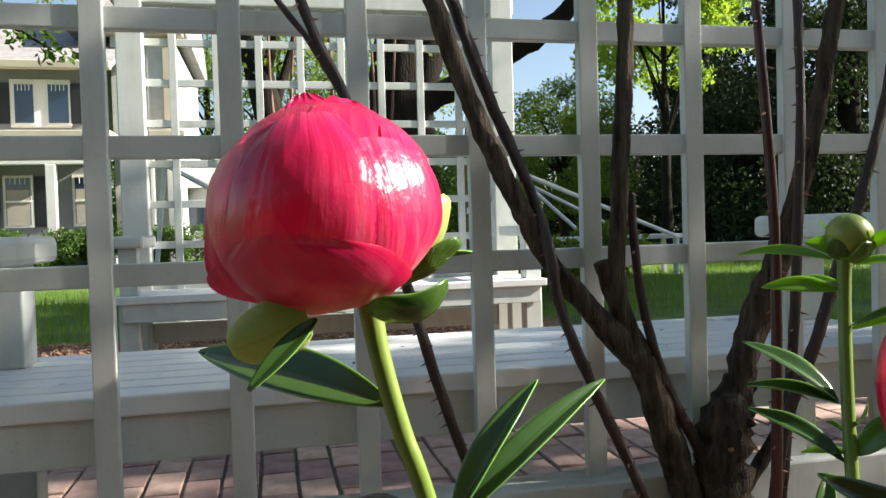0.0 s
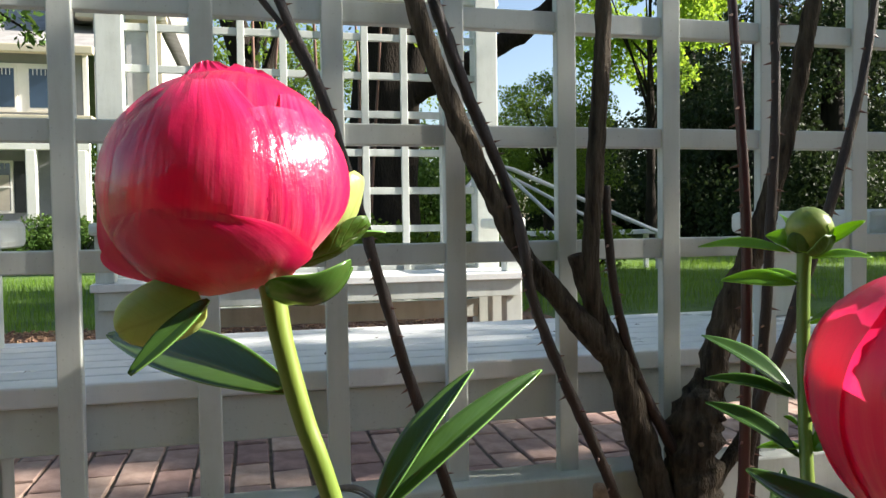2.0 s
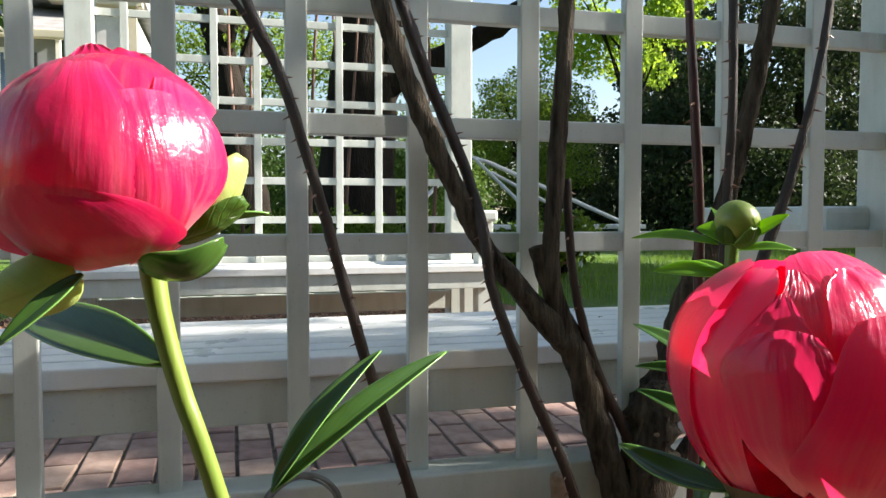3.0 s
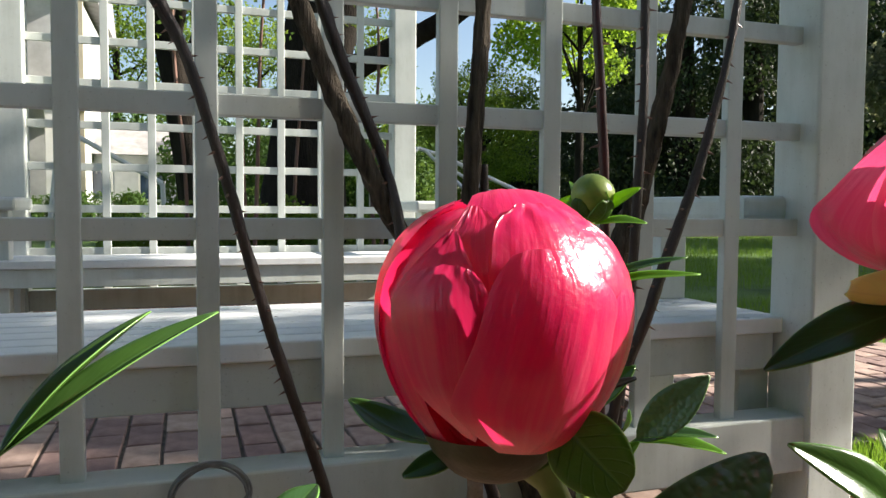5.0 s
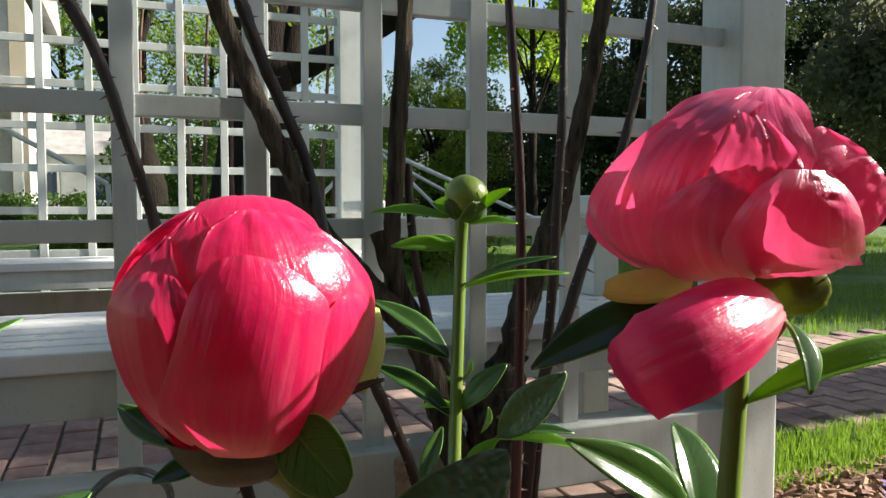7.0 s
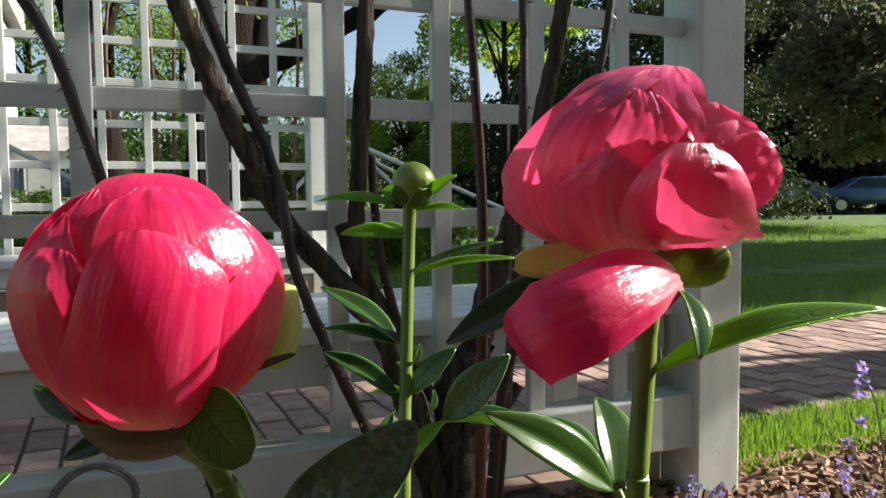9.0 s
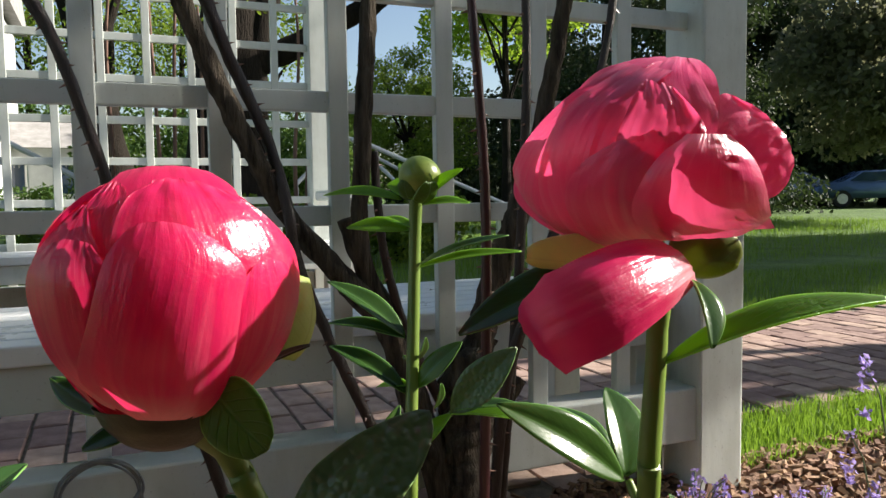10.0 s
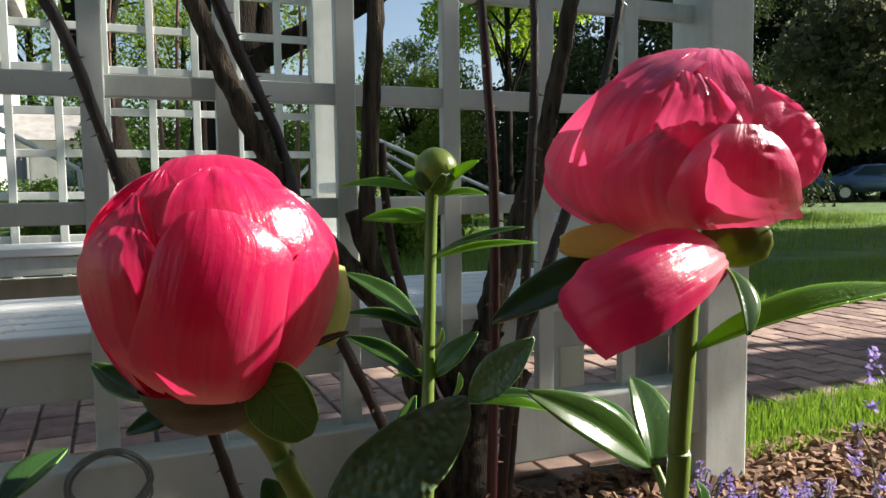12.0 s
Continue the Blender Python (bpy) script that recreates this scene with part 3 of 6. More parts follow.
def bench(x0, x1, y0, y1, label, slats, back_side):
    """Slatted seat on skirt boards, legs and two arms; back_side is -1 if its back is towards lower y."""
    t = thing("garden_bench", ((x0 + x1) / 2, (y0 + y1) / 2, 0), label, "bench", "benches of the arbour")
    top, w = 0.460, (y1 - y0 + 0.006) / slats
    for k in range(slats):
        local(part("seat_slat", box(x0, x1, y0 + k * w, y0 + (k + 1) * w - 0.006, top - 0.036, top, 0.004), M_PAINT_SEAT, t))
    for ya in (y0 + 0.014, y1 - 0.038):
        local(part("skirt_board", box(x0 + 0.03, x1 - 0.03, ya, ya + 0.024, top - 0.119, top - 0.0365, 0.003), M_PAINT, t))
    for xa in (x0 + 0.01, x1 - 0.10):
        for ya in (y0 + 0.042, y1 - 0.13):
            local(part("leg", box(xa, xa + 0.085, ya, ya + 0.085, 0.0, top - 0.037, 0.004), M_PAINT, t))
        yp = y1 - 0.17 if back_side < 0 else y0 + 0.05
        local(part("arm_post", box(xa + 0.005, xa + 0.085, yp, yp + 0.09, top + 0.0005, 0.676, 0.004), M_PAINT, t))
        ya, yb = (y0 - 0.0, y1 - 0.04) if back_side < 0 else (y0 + 0.0, y1 - 0.03)
        local(part("arm", box(xa - 0.035 if xa > 0.5 else xa - 0.01, xa + 0.095 if xa > 0.5 else xa + 0.125, ya, yb, 0.6765, 0.734, 0.014), M_PAINT, t))
    return t


bench(-0.330, 1.692, 0.042, 0.575, "white-painted slatted wooden bench with arms against the trellis", 7, -1)
bench(-0.425, 1.620, 2.320, 2.735, "white-painted slatted wooden bench facing across the brick floor", 5, 1)

# an unseen clipped hedge, added behind the flower bed to hold back sky light
bm = bmesh.new()
rows = []
prof = [(-2.35, -0.03), (-2.25, 0.5), (-2.3, 1.2), (-2.4, 1.62), (-2.8, 1.75), (-3.2, 1.62), (-3.35, 1.0), (-3.3, -0.03)]
for i in range(121):
    x = -9 + i * 0.15
    rows.append([bm.verts.new((x, y + 0.10 * noise.noise(Vector((x * 1.9, z * 2.3, 3.0))), z + (0.08 * noise.noise(Vector((x * 1.7, y * 2, 9.0))) if z > 0 else 0))) for y, z in prof])
for a, c in zip(rows, rows[1:]):
    for j in range(len(prof) - 1):
        bm.faces.new((a[j], c[j], c[j + 1], a[j + 1]))
bm.faces.new(rows[0])
bm.faces.new(rows[-1][::-1])
hedge = tagged(part("hedge", bm, M_HEDGE, smooth=True), "unseen dark green clipped hedge added to block sky light", "hedge", kind="structure")
cloud_part("foliage", [((-9 + 0.45 * k, -2.8, 0.95), (0.42, 0.55, 0.92)) for k in range(41)], 9000, 0.05, 21, M_SHRUB, hedge)["kind"] = "stuff"

# ---------- house ----------
def window_part(parent, x0, x1, z0, z1, y, lower=None, group_label="white-framed sash window"):
    w = part("window", box(x0 - 0.07, x1 + 0.07, y - 0.05, y + 0.02, z0 - 0.07, z1 + 0.07, 0.01), M_TRIM, parent, group_label)
    local(w)
    local(part("pane", box(x0, x1, y - 0.062, y - 0.052, z0, z1, 0.0), M_GLASS, w))
    zm = (z0 + z1) / 2
    if lower is not None:
        local(part("meeting_rail", box(x0, x1, y - 0.085, y - 0.063, zm - 0.025, zm + 0.025, 0.004), M_TRIM, w))
    for k in range(1, 5):
        xa = x0 + (x1 - x0) * k / 5
        local(part("glazing_bar", box(xa - 0.008, xa + 0.008, y - 0.08, y - 0.063, z1 - 0.17, z1, 0.0), M_TRIM, w))
    if lower:
        local(part("blind", box(x0 + 0.02, x1 - 0.02, y - 0.0625, y - 0.0622, z0, z0 + (z1 - z0) * lower, 0.0), M_BLIND, w))
    return w


def shutter(parent, x0, x1, z0, z1, y):
    s = local(part("shutter", box(x0, x1, y - 0.05, y - 0.004, z0, z1, 0.006), M_SHUTTER, parent, "black louvred shutter"))
    n = 14
    for k in range(n):
        za = z0 + 0.06 + (z1 - z0 - 0.12) * k / n
        local(part("louvre", box(x0 + 0.03, x1 - 0.03, y - 0.062, y - 0.051, za, za + 0.055, 0.0), M_SHUTTER, s))


HY = 21.0
house = thing("house", (-8, HY + 4, 0), "white and grey two-storey house with black shutters and a porch", "house")
local(part("front_wall", box(-16, -4.05, HY, HY + 0.2, 0, 5.3, 0.0), M_WALL, house, "front wall, its shade put into the grey colour"))
WY, WX, WZ = 23.0, -2.62, 6.7
wing = local(part("wing_wall", box(-4.2, WX, WY, WY + 0.2, 0, WZ, 0.0), M_SIDING, house, "white clapboard wall of the wing"))
for k in range(38):
    z0 = 0.2 + k * 0.18
    bm = bmesh.new()
    add_box(bm, -4.15, WX - 0.12, WY - 0.03, WY - 0.004, z0, z0 + 0.168, 0.0, Matrix.Rotation(radians(-11), 4, 'X'))
    part("clapboard", bm, M_SIDING, wing).matrix_parent_inverse = Matrix.Translation(house.location).inverted()
local(part("corner_board", box(WX - 0.12, WX + 0.30, WY - 0.06, WY + 0.1, 0, WZ, 0.005), M_GUTTER, house, "cream corner board"))
local(part("end_wall", box(WX + 0.02, WX + 0.18, WY + 0.1, WY + 8, 0, WZ, 0.0), M_SIDING, house))
local(part("wing_eave", box(-4.6, WX + 0.5, WY - 0.4, WY + 0.05, WZ, WZ + 0.16, 0.02), M_GUTTER, house))
bm = bmesh.new()
vs = [bm.verts.new(p) for p in ((-5.4, WY - 0.45, WZ + 0.17), (WX + 0.55, WY - 0.45, WZ + 0.17), (WX + 0.55, WY + 4.2, WZ + 3.0), (-5.4, WY + 4.2, WZ + 3.0), (WX + 0.55, WY + 8.8, WZ + 0.17), (-5.4, WY + 8.8, WZ + 0.17))]
for q in ((0, 1, 2, 3), (3, 2, 4, 5), (1, 4, 2), (0, 3, 5), (0, 5, 4, 1)):
    bm.faces.new([vs[n] for n in q])
local(part("wing_roof", bm, M_SHINGLE, house, "grey shingle roof of the wing"))
local(part("porch_return", box(-3.6, WX + 0.6, WY - 1.7, WY - 0.06, 3.50, 3.72, 0.02), M_GUTTER, house, "cream porch roof edge"))
for xc in (-3.0, WX + 0.2):
    local(part("porch_column", box(xc - 0.12, xc + 0.12, WY - 1.6, WY - 1.36, 0.0, 3.495, 0.02), M_TRIM, house, "white porch column"))
local(part("corner_board", box(-4.12, -4.0, HY - 0.03, HY + 0.1, 0, 5.3, 0.005), M_TRIM, house))
bm = bmesh.new()
rf = [(-16.5, HY - 0.45, 5.25), (-3.75, HY - 0.45, 5.25), (-3.75, HY + 6.5, 8.0), (-16.5, HY + 6.5, 8.0), (-3.75, HY + 13.4, 5.25), (-16.5, HY + 13.4, 5.25)]
vs = [bm.verts.new(p) for p in rf]
vt = [bm.verts.new((p[0], p[1], p[2] + 0.16)) for p in rf]
for a, b in (((0, 1, 2, 3), 1), ((3, 2, 4, 5), 1)):
    bm.faces.new([vs[i] for i in a][::-1])
    bm.faces.new([vt[i] for i in a])
for a, b in ((0, 1), (1, 2), (2, 4), (4, 5), (5, 3), (3, 0)):
    bm.faces.new((vs[a], vs[b], vt[b], vt[a]))
local(part("roof", bm, M_SHINGLE, house, "grey shingle roof"))
local(part("gutter", box(-16.5, -3.74, HY - 0.62, HY - 0.40, 5.20, 5.42, 0.03), M_GUTTER, house, "cream gutter and fascia"))
for k, xw in enumerate((-6.24, -5.42, -9.3, -8.5)):
    window_part(house, xw, xw + (0.46 if k % 2 == 0 else 0.50), 3.86, 4.88, HY)
local(part("window_surround", box(-6.36, -4.88, HY - 0.035, HY - 0.001, 3.74, 5.02, 0.01), M_TRIM, house, "white surround joining two windows"))
shutter(house, -4.88, -4.55, 3.84, 4.92, HY)
shutter(house, -6.66, -6.36, 3.84, 4.92, HY)
local(part("porch_roof", box(-16, -3.6, HY - 1.7, HY - 0.01, 3.28, 3.46, 0.02), M_GUTTER, house, "cream porch roof edge"))
local(part("porch_beam", box(-16, -3.7, HY - 1.6, HY - 1.4, 2.62, 3.275, 0.01), M_TRIM, house, "white porch beam"))
for xc in (-5.05, -7.4, -9.8, -3.9):
    local(part("porch_column", box(xc - 0.12, xc + 0.12, HY - 1.62, HY - 1.38, 0.3, 2.615, 0.02), M_TRIM, house, "white porch column"))
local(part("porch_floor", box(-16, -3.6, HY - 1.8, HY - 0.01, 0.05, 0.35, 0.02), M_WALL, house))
for k, xw in enumerate((-6.55, -4.85, -9.0)):
    window_part(house, xw, xw + 0.6, 1.15, 2.4, HY, 0.75)
shutter(house, -5.85, -5.5, 1.1, 2.45, HY)
shutter(house, -7.05, -6.7, 1.1, 2.45, HY)

# a white cottage further behind the lattice
cot = thing("cottage", (1.6, 27, 0), "pale cottage with a low roof seen through the lattice", "house")
local(part("wall", box(-3.4, 0.3, 26, 30, 0, 2.4, 0.01), M_SIDING, cot))
bm = bmesh.new()
v = [bm.verts.new(p) for p in ((-3.8, 25.6, 2.35), (0.7, 25.6, 2.35), (0.7, 28, 3.5), (-3.8, 28, 3.5), (0.7, 30.4, 2.35), (-3.8, 30.4, 2.35))]
for q in ((0, 1, 2, 3), (3, 2, 4, 5), (0, 3, 5), (1, 4, 2), (0, 5, 4, 1)):
    bm.faces.new([v[n] for n in q])
local(part("roof", bm, M_SHINGLE, cot))
window_part(cot, -2.6, -1.9, 0.9, 1.9, 26)
window_part(cot, -1.0, -0.3, 0.9, 1.9, 26)

# ---------- trees and shrubs ----------
def tree(name, x, y, height, trunk_r, crown_r, crown_z, count, leaf, seed, material, label, lean=(0, 0), limbs=6, clumps=26, squash=0.8):
    rng = random.Random(seed)
    t = thing(name, (x, y, 0), label, "tree")
    bm = bmesh.new()
    top = Vector((x + lean[0], y + lean[1], height * 0.8))
    path = tube(bm, [(x, y, -0.05), (x + lean[0] * 0.25, y + lean[1] * 0.2, height * 0.28), (x + lean[0] * 0.6, y + lean[1] * 0.6, height * 0.55), top], trunk_r, trunk_r * 0.25, 12, 5, 0.25, seed, radii=[trunk_r * 1.35, trunk_r, trunk_r * 0.85, trunk_r * 0.7, trunk_r * 0.4, trunk_r * 0.2])
    spots = []
    for k in range(limbs):
        a = 2 * math.pi * (k + rng.random() * 0.7) / limbs
        s = path[int(len(path) * (0.35 + 0.45 * rng.random()))]
        e = Vector((x + math.cos(a) * crown_r * 0.75, y + math.sin(a) * crown_r * 0.75, crown_z + crown_r * squash * (rng.random() - 0.35)))
        lb = bmesh.new()
        tube(lb, [s, s.lerp(e, 0.5) + Vector((0, 0, crown_r * 0.12)), e], trunk_r * 0.34, trunk_r * 0.06, 7, 5, 0.2, seed + k)
        local(part("limb", lb, M_TRUNK, t, "", True))
        spots.append((tuple(e), (crown_r * 0.36,) * 3))
    for k in range(clumps):
        a, b = rng.random() * 2 * math.pi, math.acos(2 * rng.random() - 1)
        rr = crown_r * (0.45 + 0.55 * rng.random())
        c = (x + lean[0] * 0.7 + rr * math.sin(b) * math.cos(a), y + lean[1] * 0.7 + rr * math.sin(b) * math.sin(a), crown_z + rr * math.cos(b) * squash)
        r = crown_r * (0.16 + 0.22 * rng.random())
        spots.append((c, (r, r, r * 0.75)))
    local(part("trunk", bm, M_TRUNK, t, "", True))
    local(cloud_part("crown", spots, count, leaf, seed, material, t))
    return t


def conifer(x, y, height, r, count, leaf, seed, label, group=""):
    rng = random.Random(seed)
    t = thing("conifer", (x, y, 0), label, "tree", group)
    bm = bmesh.new()
    tube(bm, [(x, y, -0.05), (x, y, height * 0.5), (x, y, height * 0.97)], r * 0.11, r * 0.02, 9, 4, 0.2, seed)
    spots = []
    for k in range(60):
        h = rng.random() ** 1.2
        a = rng.random() * 2 * math.pi
        rr = r * (1 - h) ** 0.8 * (0.45 + 0.55 * rng.random())
        c = (x + math.cos(a) * rr, y + math.sin(a) * rr, height * (0.03 + 0.93 * h))
        s = r * (0.16 + 0.3 * (1 - h))
        spots.append((c, (s, s, s * 0.6)))
    local(part("trunk", bm, M_TRUNK, t, "", True))
    local(cloud_part("crown", spots, count, leaf, seed, M_CROWN_DARK, t, 0.8))
    return t


def shrub(x, y, r, h, count, leaf, seed, material, label, group=""):
    rng = random.Random(seed)
    t = thing("shrub", (x, y, 0), label, "shrub", group)
    spots = []
    bm = bmesh.new()
    for k in range(12):
        a, rr = rng.random() * 2 * math.pi, r * rng.random() ** 0.6
        z = h * (0.3 + 0.45 * rng.random())
        tube(bm, [(x, y, -0.02), (x + math.cos(a) * rr * 0.4, y + math.sin(a) * rr * 0.4, z * 0.5), (x + math.cos(a) * rr, y + math.sin(a) * rr, z)], 0.02, 0.006, 5, 3)
        spots.append(((x + math.cos(a) * rr, y + math.sin(a) * rr, z), (r * 0.45, r * 0.45, h * 0.3)))
    local(part("stems", bm, M_TRUNK, t))
    local(cloud_part("foliage", spots, count, leaf, seed, material, t))
    return t


def az_place(az, dist):
    """A spot by its bearing from the garden bed and its distance."""
    return 0.4 + dist * math.sin(radians(az)), -1.35 + dist * math.cos(radians(az))


bx, by = az_place(8.0, 9.0)
tree("shade_tree", bx, by, 11.0, 0.40, 3.6, 8.0, 5000, 0.2, 11, M_CROWN, "big old shade tree with a dark forked trunk on the lawn", (0.9, 0.5), 8, 26)
def bearing(az, el, d):
    return (0.4 + d * math.sin(radians(az)), -1.35 + d * math.cos(radians(az)), 0.72 + d * math.tan(radians(el)))


big = bpy.data.objects["shade_tree"]
for pts, r0, r1 in (([bearing(9.5, 9, 9), bearing(13, 10.5, 9), bearing(17.5, 12.8, 9), bearing(21.5, 15.5, 8.8), bearing(26, 21, 8.6)], 0.16, 0.09),
                    ([bearing(9.0, 7, 9), bearing(11.0, 12, 9), bearing(11.8, 17, 9.1), bearing(13, 26, 9.2)], 0.20, 0.14)):
    bm = bmesh.new()
    tube(bm, pts, r0, r1, 10, 6, 0.3, 77)
    local(part("limb", bm, M_TRUNK, big, "heavy dark limb", True))
x, y = az_place(1.5, 12.5)
tree("leaning_tree", x, y, 9.0, 0.26, 2.4, 6.4, 3500, 0.18, 12, M_CROWN, "dark leaning tree trunk with fresh green leaves", (-1.6, 0.6), 7, 16)
x, y = az_place(21.5, 24.0)
tree("round_tree", x, y, 4.6, 0.22, 2.0, 3.0, 34000, 0.085, 13, M_CROWN, "dense round green tree at the edge of the lawn", (0, 0), 7, 60, 1.1)
x, y = az_place(28.6, 17.0)
tree("maple", x, y, 7.4, 0.10, 1.7, 5.0, 12000, 0.11, 14, M_CROWN_SUNNY, "tall tree with sunlit yellow-green leaves", (0, 0), 8, 24, 1.1)
x, y = az_place(16.5, 30.0)
tree("ash", x, y, 5.0, 0.14, 1.5, 2.9, 6000, 0.16, 15, M_CROWN, "light yellow-green tree in the distance", (0, 0), 7, 26)
for k, (az, d, hh, rr) in enumerate(((31.5, 30, 13, 3.0), (36, 26, 14, 3.4), (40.5, 27, 15, 3.8), (45, 43, 19, 5.6), (49.5, 44, 20, 5.8), (54.0, 40, 11, 4.4), (25.5, 33, 5.0, 3.4))):
    x, y = az_place(az, d)
    conifer(x, y, hh, rr, 26000 if d < 40 else 40000, 0.0058 * d, 30 + k, "tall dark conifer in the row along the lawn", "row of conifers")
for k, az in enumerate((-10.5, -4.5, 0.5, 5, 10.5)):
    x, y = az_place(az, 44 + 3 * (k % 2))
    tree("far_tree", x, y, 15 + k % 3, 0.24, 4.4, 9.0, 4200, 0.2, 50 + k, M_CROWN, "far tree with thin spring leaves against the sky", (0.3, 0), 10, 14)
# unseen trees, added along the sun's direction to shade arbour and lawn
tree("linden", 8.2, 0.05, 7.2, 0.22, 1.5, 5.1, 3300, 0.17, 64, M_CROWN, "unseen leafy tree added beside the path to shade the arbour", (0, 0), 8, 30, 0.8)
tree("linden", 19.2, 3.8, 12.5, 0.3, 3.3, 9.0, 14000, 0.26, 65, M_CROWN, "unseen broad leafy tree added to shade the lawn", (0, 0), 8, 34)
tree("linden", 23.6, 2.0, 12.0, 0.3, 3.2, 8.3, 12000, 0.26, 63, M_CROWN, "unseen broad leafy tree added to shade the lawn", (0, 0), 8, 34)
# another unseen tree, added behind the bed, where it covers part of the sky
tree("linden", -2.6, -4.2, 9.0, 0.28, 3.2, 5.4, 11000, 0.2, 68, M_CROWN, "unseen leafy tree added behind the flower bed, blocking sky light", (0.8, 0.6), 8, 34, 0.7)
x, y = az_place(55.0, 21.0)
tree("cherry", x, y, 7.5, 0.18, 3.0, 4.2, 17000, 0.2, 62, M_CROWN_GREY, "grey-green garden tree with drooping branches", (0, 0), 8, 26)
for k, (az, d, r, h) in enumerate(((1.0, 17, 0.9, 2.3), (5.0, 15, 0.8, 1.9), (8.5, 17, 1.0, 2.6), (12.0, 16, 0.9, 2.2), (15.5, 18, 1.0, 2.4))):
    x, y = az_place(az, d)
    shrub(x, y, r, h, 3600, 0.10, 120 + k, M_SHRUB, "tall dark green shrub among the trunks", "tall shrubs")
for k, (az, d) in enumerate(((0.2, 7.4), (4.2, 6.9), (7.0, 7.8), (13.5, 7.2))):
    x, y = az_place(az, d)
    t = thing("young_tree", (x, y, 0), "thin reddish young tree stems on the lawn", "tree", "young trees")
    for n in range(2):
        bm = bmesh.new()
        tube(bm, [(x + 0.05 * n, y, -0.03), (x + 0.12 * n - 0.03, y, 1.0), (x + 0.2 * n - 0.12 + 0.05 * k, y, 2.2), (x + 0.36 * n - 0.1, y, 3.6)], 0.022, 0.010, 7, 5, 0.2, k * 3 + n)
        local(part("stem", bm, M_YOUNG, t, "", True))
    local(cloud_part("crown", [((x + 0.1, y, 3.3), (0.5, 0.5, 0.5)), ((x - 0.2, y, 2.5), (0.3, 0.3, 0.3))], 160, 0.07, 140 + k, M_CROWN, t))
spots = [((-15 + 0.55 * k + 0.3 * math.sin(k * 2.3), 38 + 2 * math.sin(k * 1.7), 2.2 + 1.2 * math.sin(k * 0.9) ** 2), (1.3, 1.0, 2.5 + 1.3 * math.sin(k * 1.3) ** 2)) for k in range(52)]
tagged(cloud_part("far_woods", spots, 30000, 0.26, 160, M_SHRUB), "dark green thicket closing the far side of the garden", "woods", kind="stuff")
spots = []
for k in range(34):
    x, y = az_place(29.5 + 0.95 * k, 52 + 2 * math.sin(k * 1.9))
    spots.append(((x, y, 4.5 + 1.5 * math.sin(k * 1.1)), (1.7, 1.5, 5.5)))
tagged(cloud_part("far_woods", spots, 30000, 0.42, 161, M_CROWN_DARK), "dark trees closing the far end of the lawn", "woods", kind="stuff")
bx, by = az_place(-38.0, 9.0)
side_tree = tree("walnut", bx, by, 7.0, 0.2, 1.5, 5.0, 2600, 0.14, 66, M_CROWN, "leafy tree whose low branch hangs over the lawn", (0, 0), 6, 16)
tw = [Vector(bearing(-38, 16, 9)), Vector(bearing(-28, 17.5, 8.4)), Vector(bearing(-20, 15.2, 8)), Vector(bearing(-16.6, 13.4, 8)), Vector(bearing(-14.6, 12.3, 8))]
bm = bmesh.new()
tube(bm, tw, 0.05, 0.006, 7, 6, 0.2, 5)
local(part("limb", bm, M_TRUNK, side_tree, "low hanging branch", True))
local(cloud_part("leaves", [(tuple(tw[3]), (0.30, 0.2, 0.14)), (tuple(tw[4]), (0.16, 0.14, 0.12)), (tuple(tw[2]), (0.4, 0.2, 0.2))], 260, 0.085, 67, M_SHRUB, side_tree))
side_tree.children[-1]["kind"] = "stuff"
for k in range(9):
    shrub(-8.6 + k * 0.95, 18.6 + 0.3 * (k % 3), 0.55, 1.05, 2600, 0.085, 70 + k, M_SHRUB, "rounded green foundation shrub before the house", "foundation shrubs")
for k in range(6):
    shrub(0.2 + k * 0.75, 6.2 + 0.5 * (k % 2), 0.42, 0.75, 2200, 0.07, 90 + k, M_CROWN, "low leafy green shrub beyond the far trellis", "garden shrubs")

# ---------- rose ----------
rose = thing("climbing_rose", (1.05, -0.06, 0), "old bare climbing rose with thorny canes against the trellis", "rose bush")


def thorns(bm, path, radius, step, seed, size=0.012):
    rng = random.Random(seed)
    acc = 0.0
    for a, b in zip(path, path[1:]):
        acc += (b - a).length
        if acc > step:
            acc = -step * 0.6 * rng.random()
            d = (b - a).normalized()
            o = Vector((rng.choice((-1, 1)) * rng.uniform(0.4, 1), rng.uniform(-0.8, 0.4), rng.uniform(-0.3, 0.3)))
            o = (o - d * o.dot(d)).normalized()
            cone(bm, a + o * radius * 0.8, a + o * (radius + size * rng.uniform(0.7, 1.2)) - Vector((0, 0, 0.003)), 0.0026, 5)


def cane(name, pts, radii, material, seed, thorn=0.0, rough=0.2, sides=9, label="", parent=rose):
    bm = bmesh.new()
    path = tube(bm, pts, 0, 0, sides + 3, 14, rough, seed, True, radii)
    ob = local(part(name, bm, material, parent, label, True))
    if thorn:
        bm = bmesh.new()
        thorns(bm, path, sum(radii) / len(radii), thorn, seed)
        t = part("thorn_set", bm, M_THORN, ob)
        t["kind"] = "stuff"
    return ob


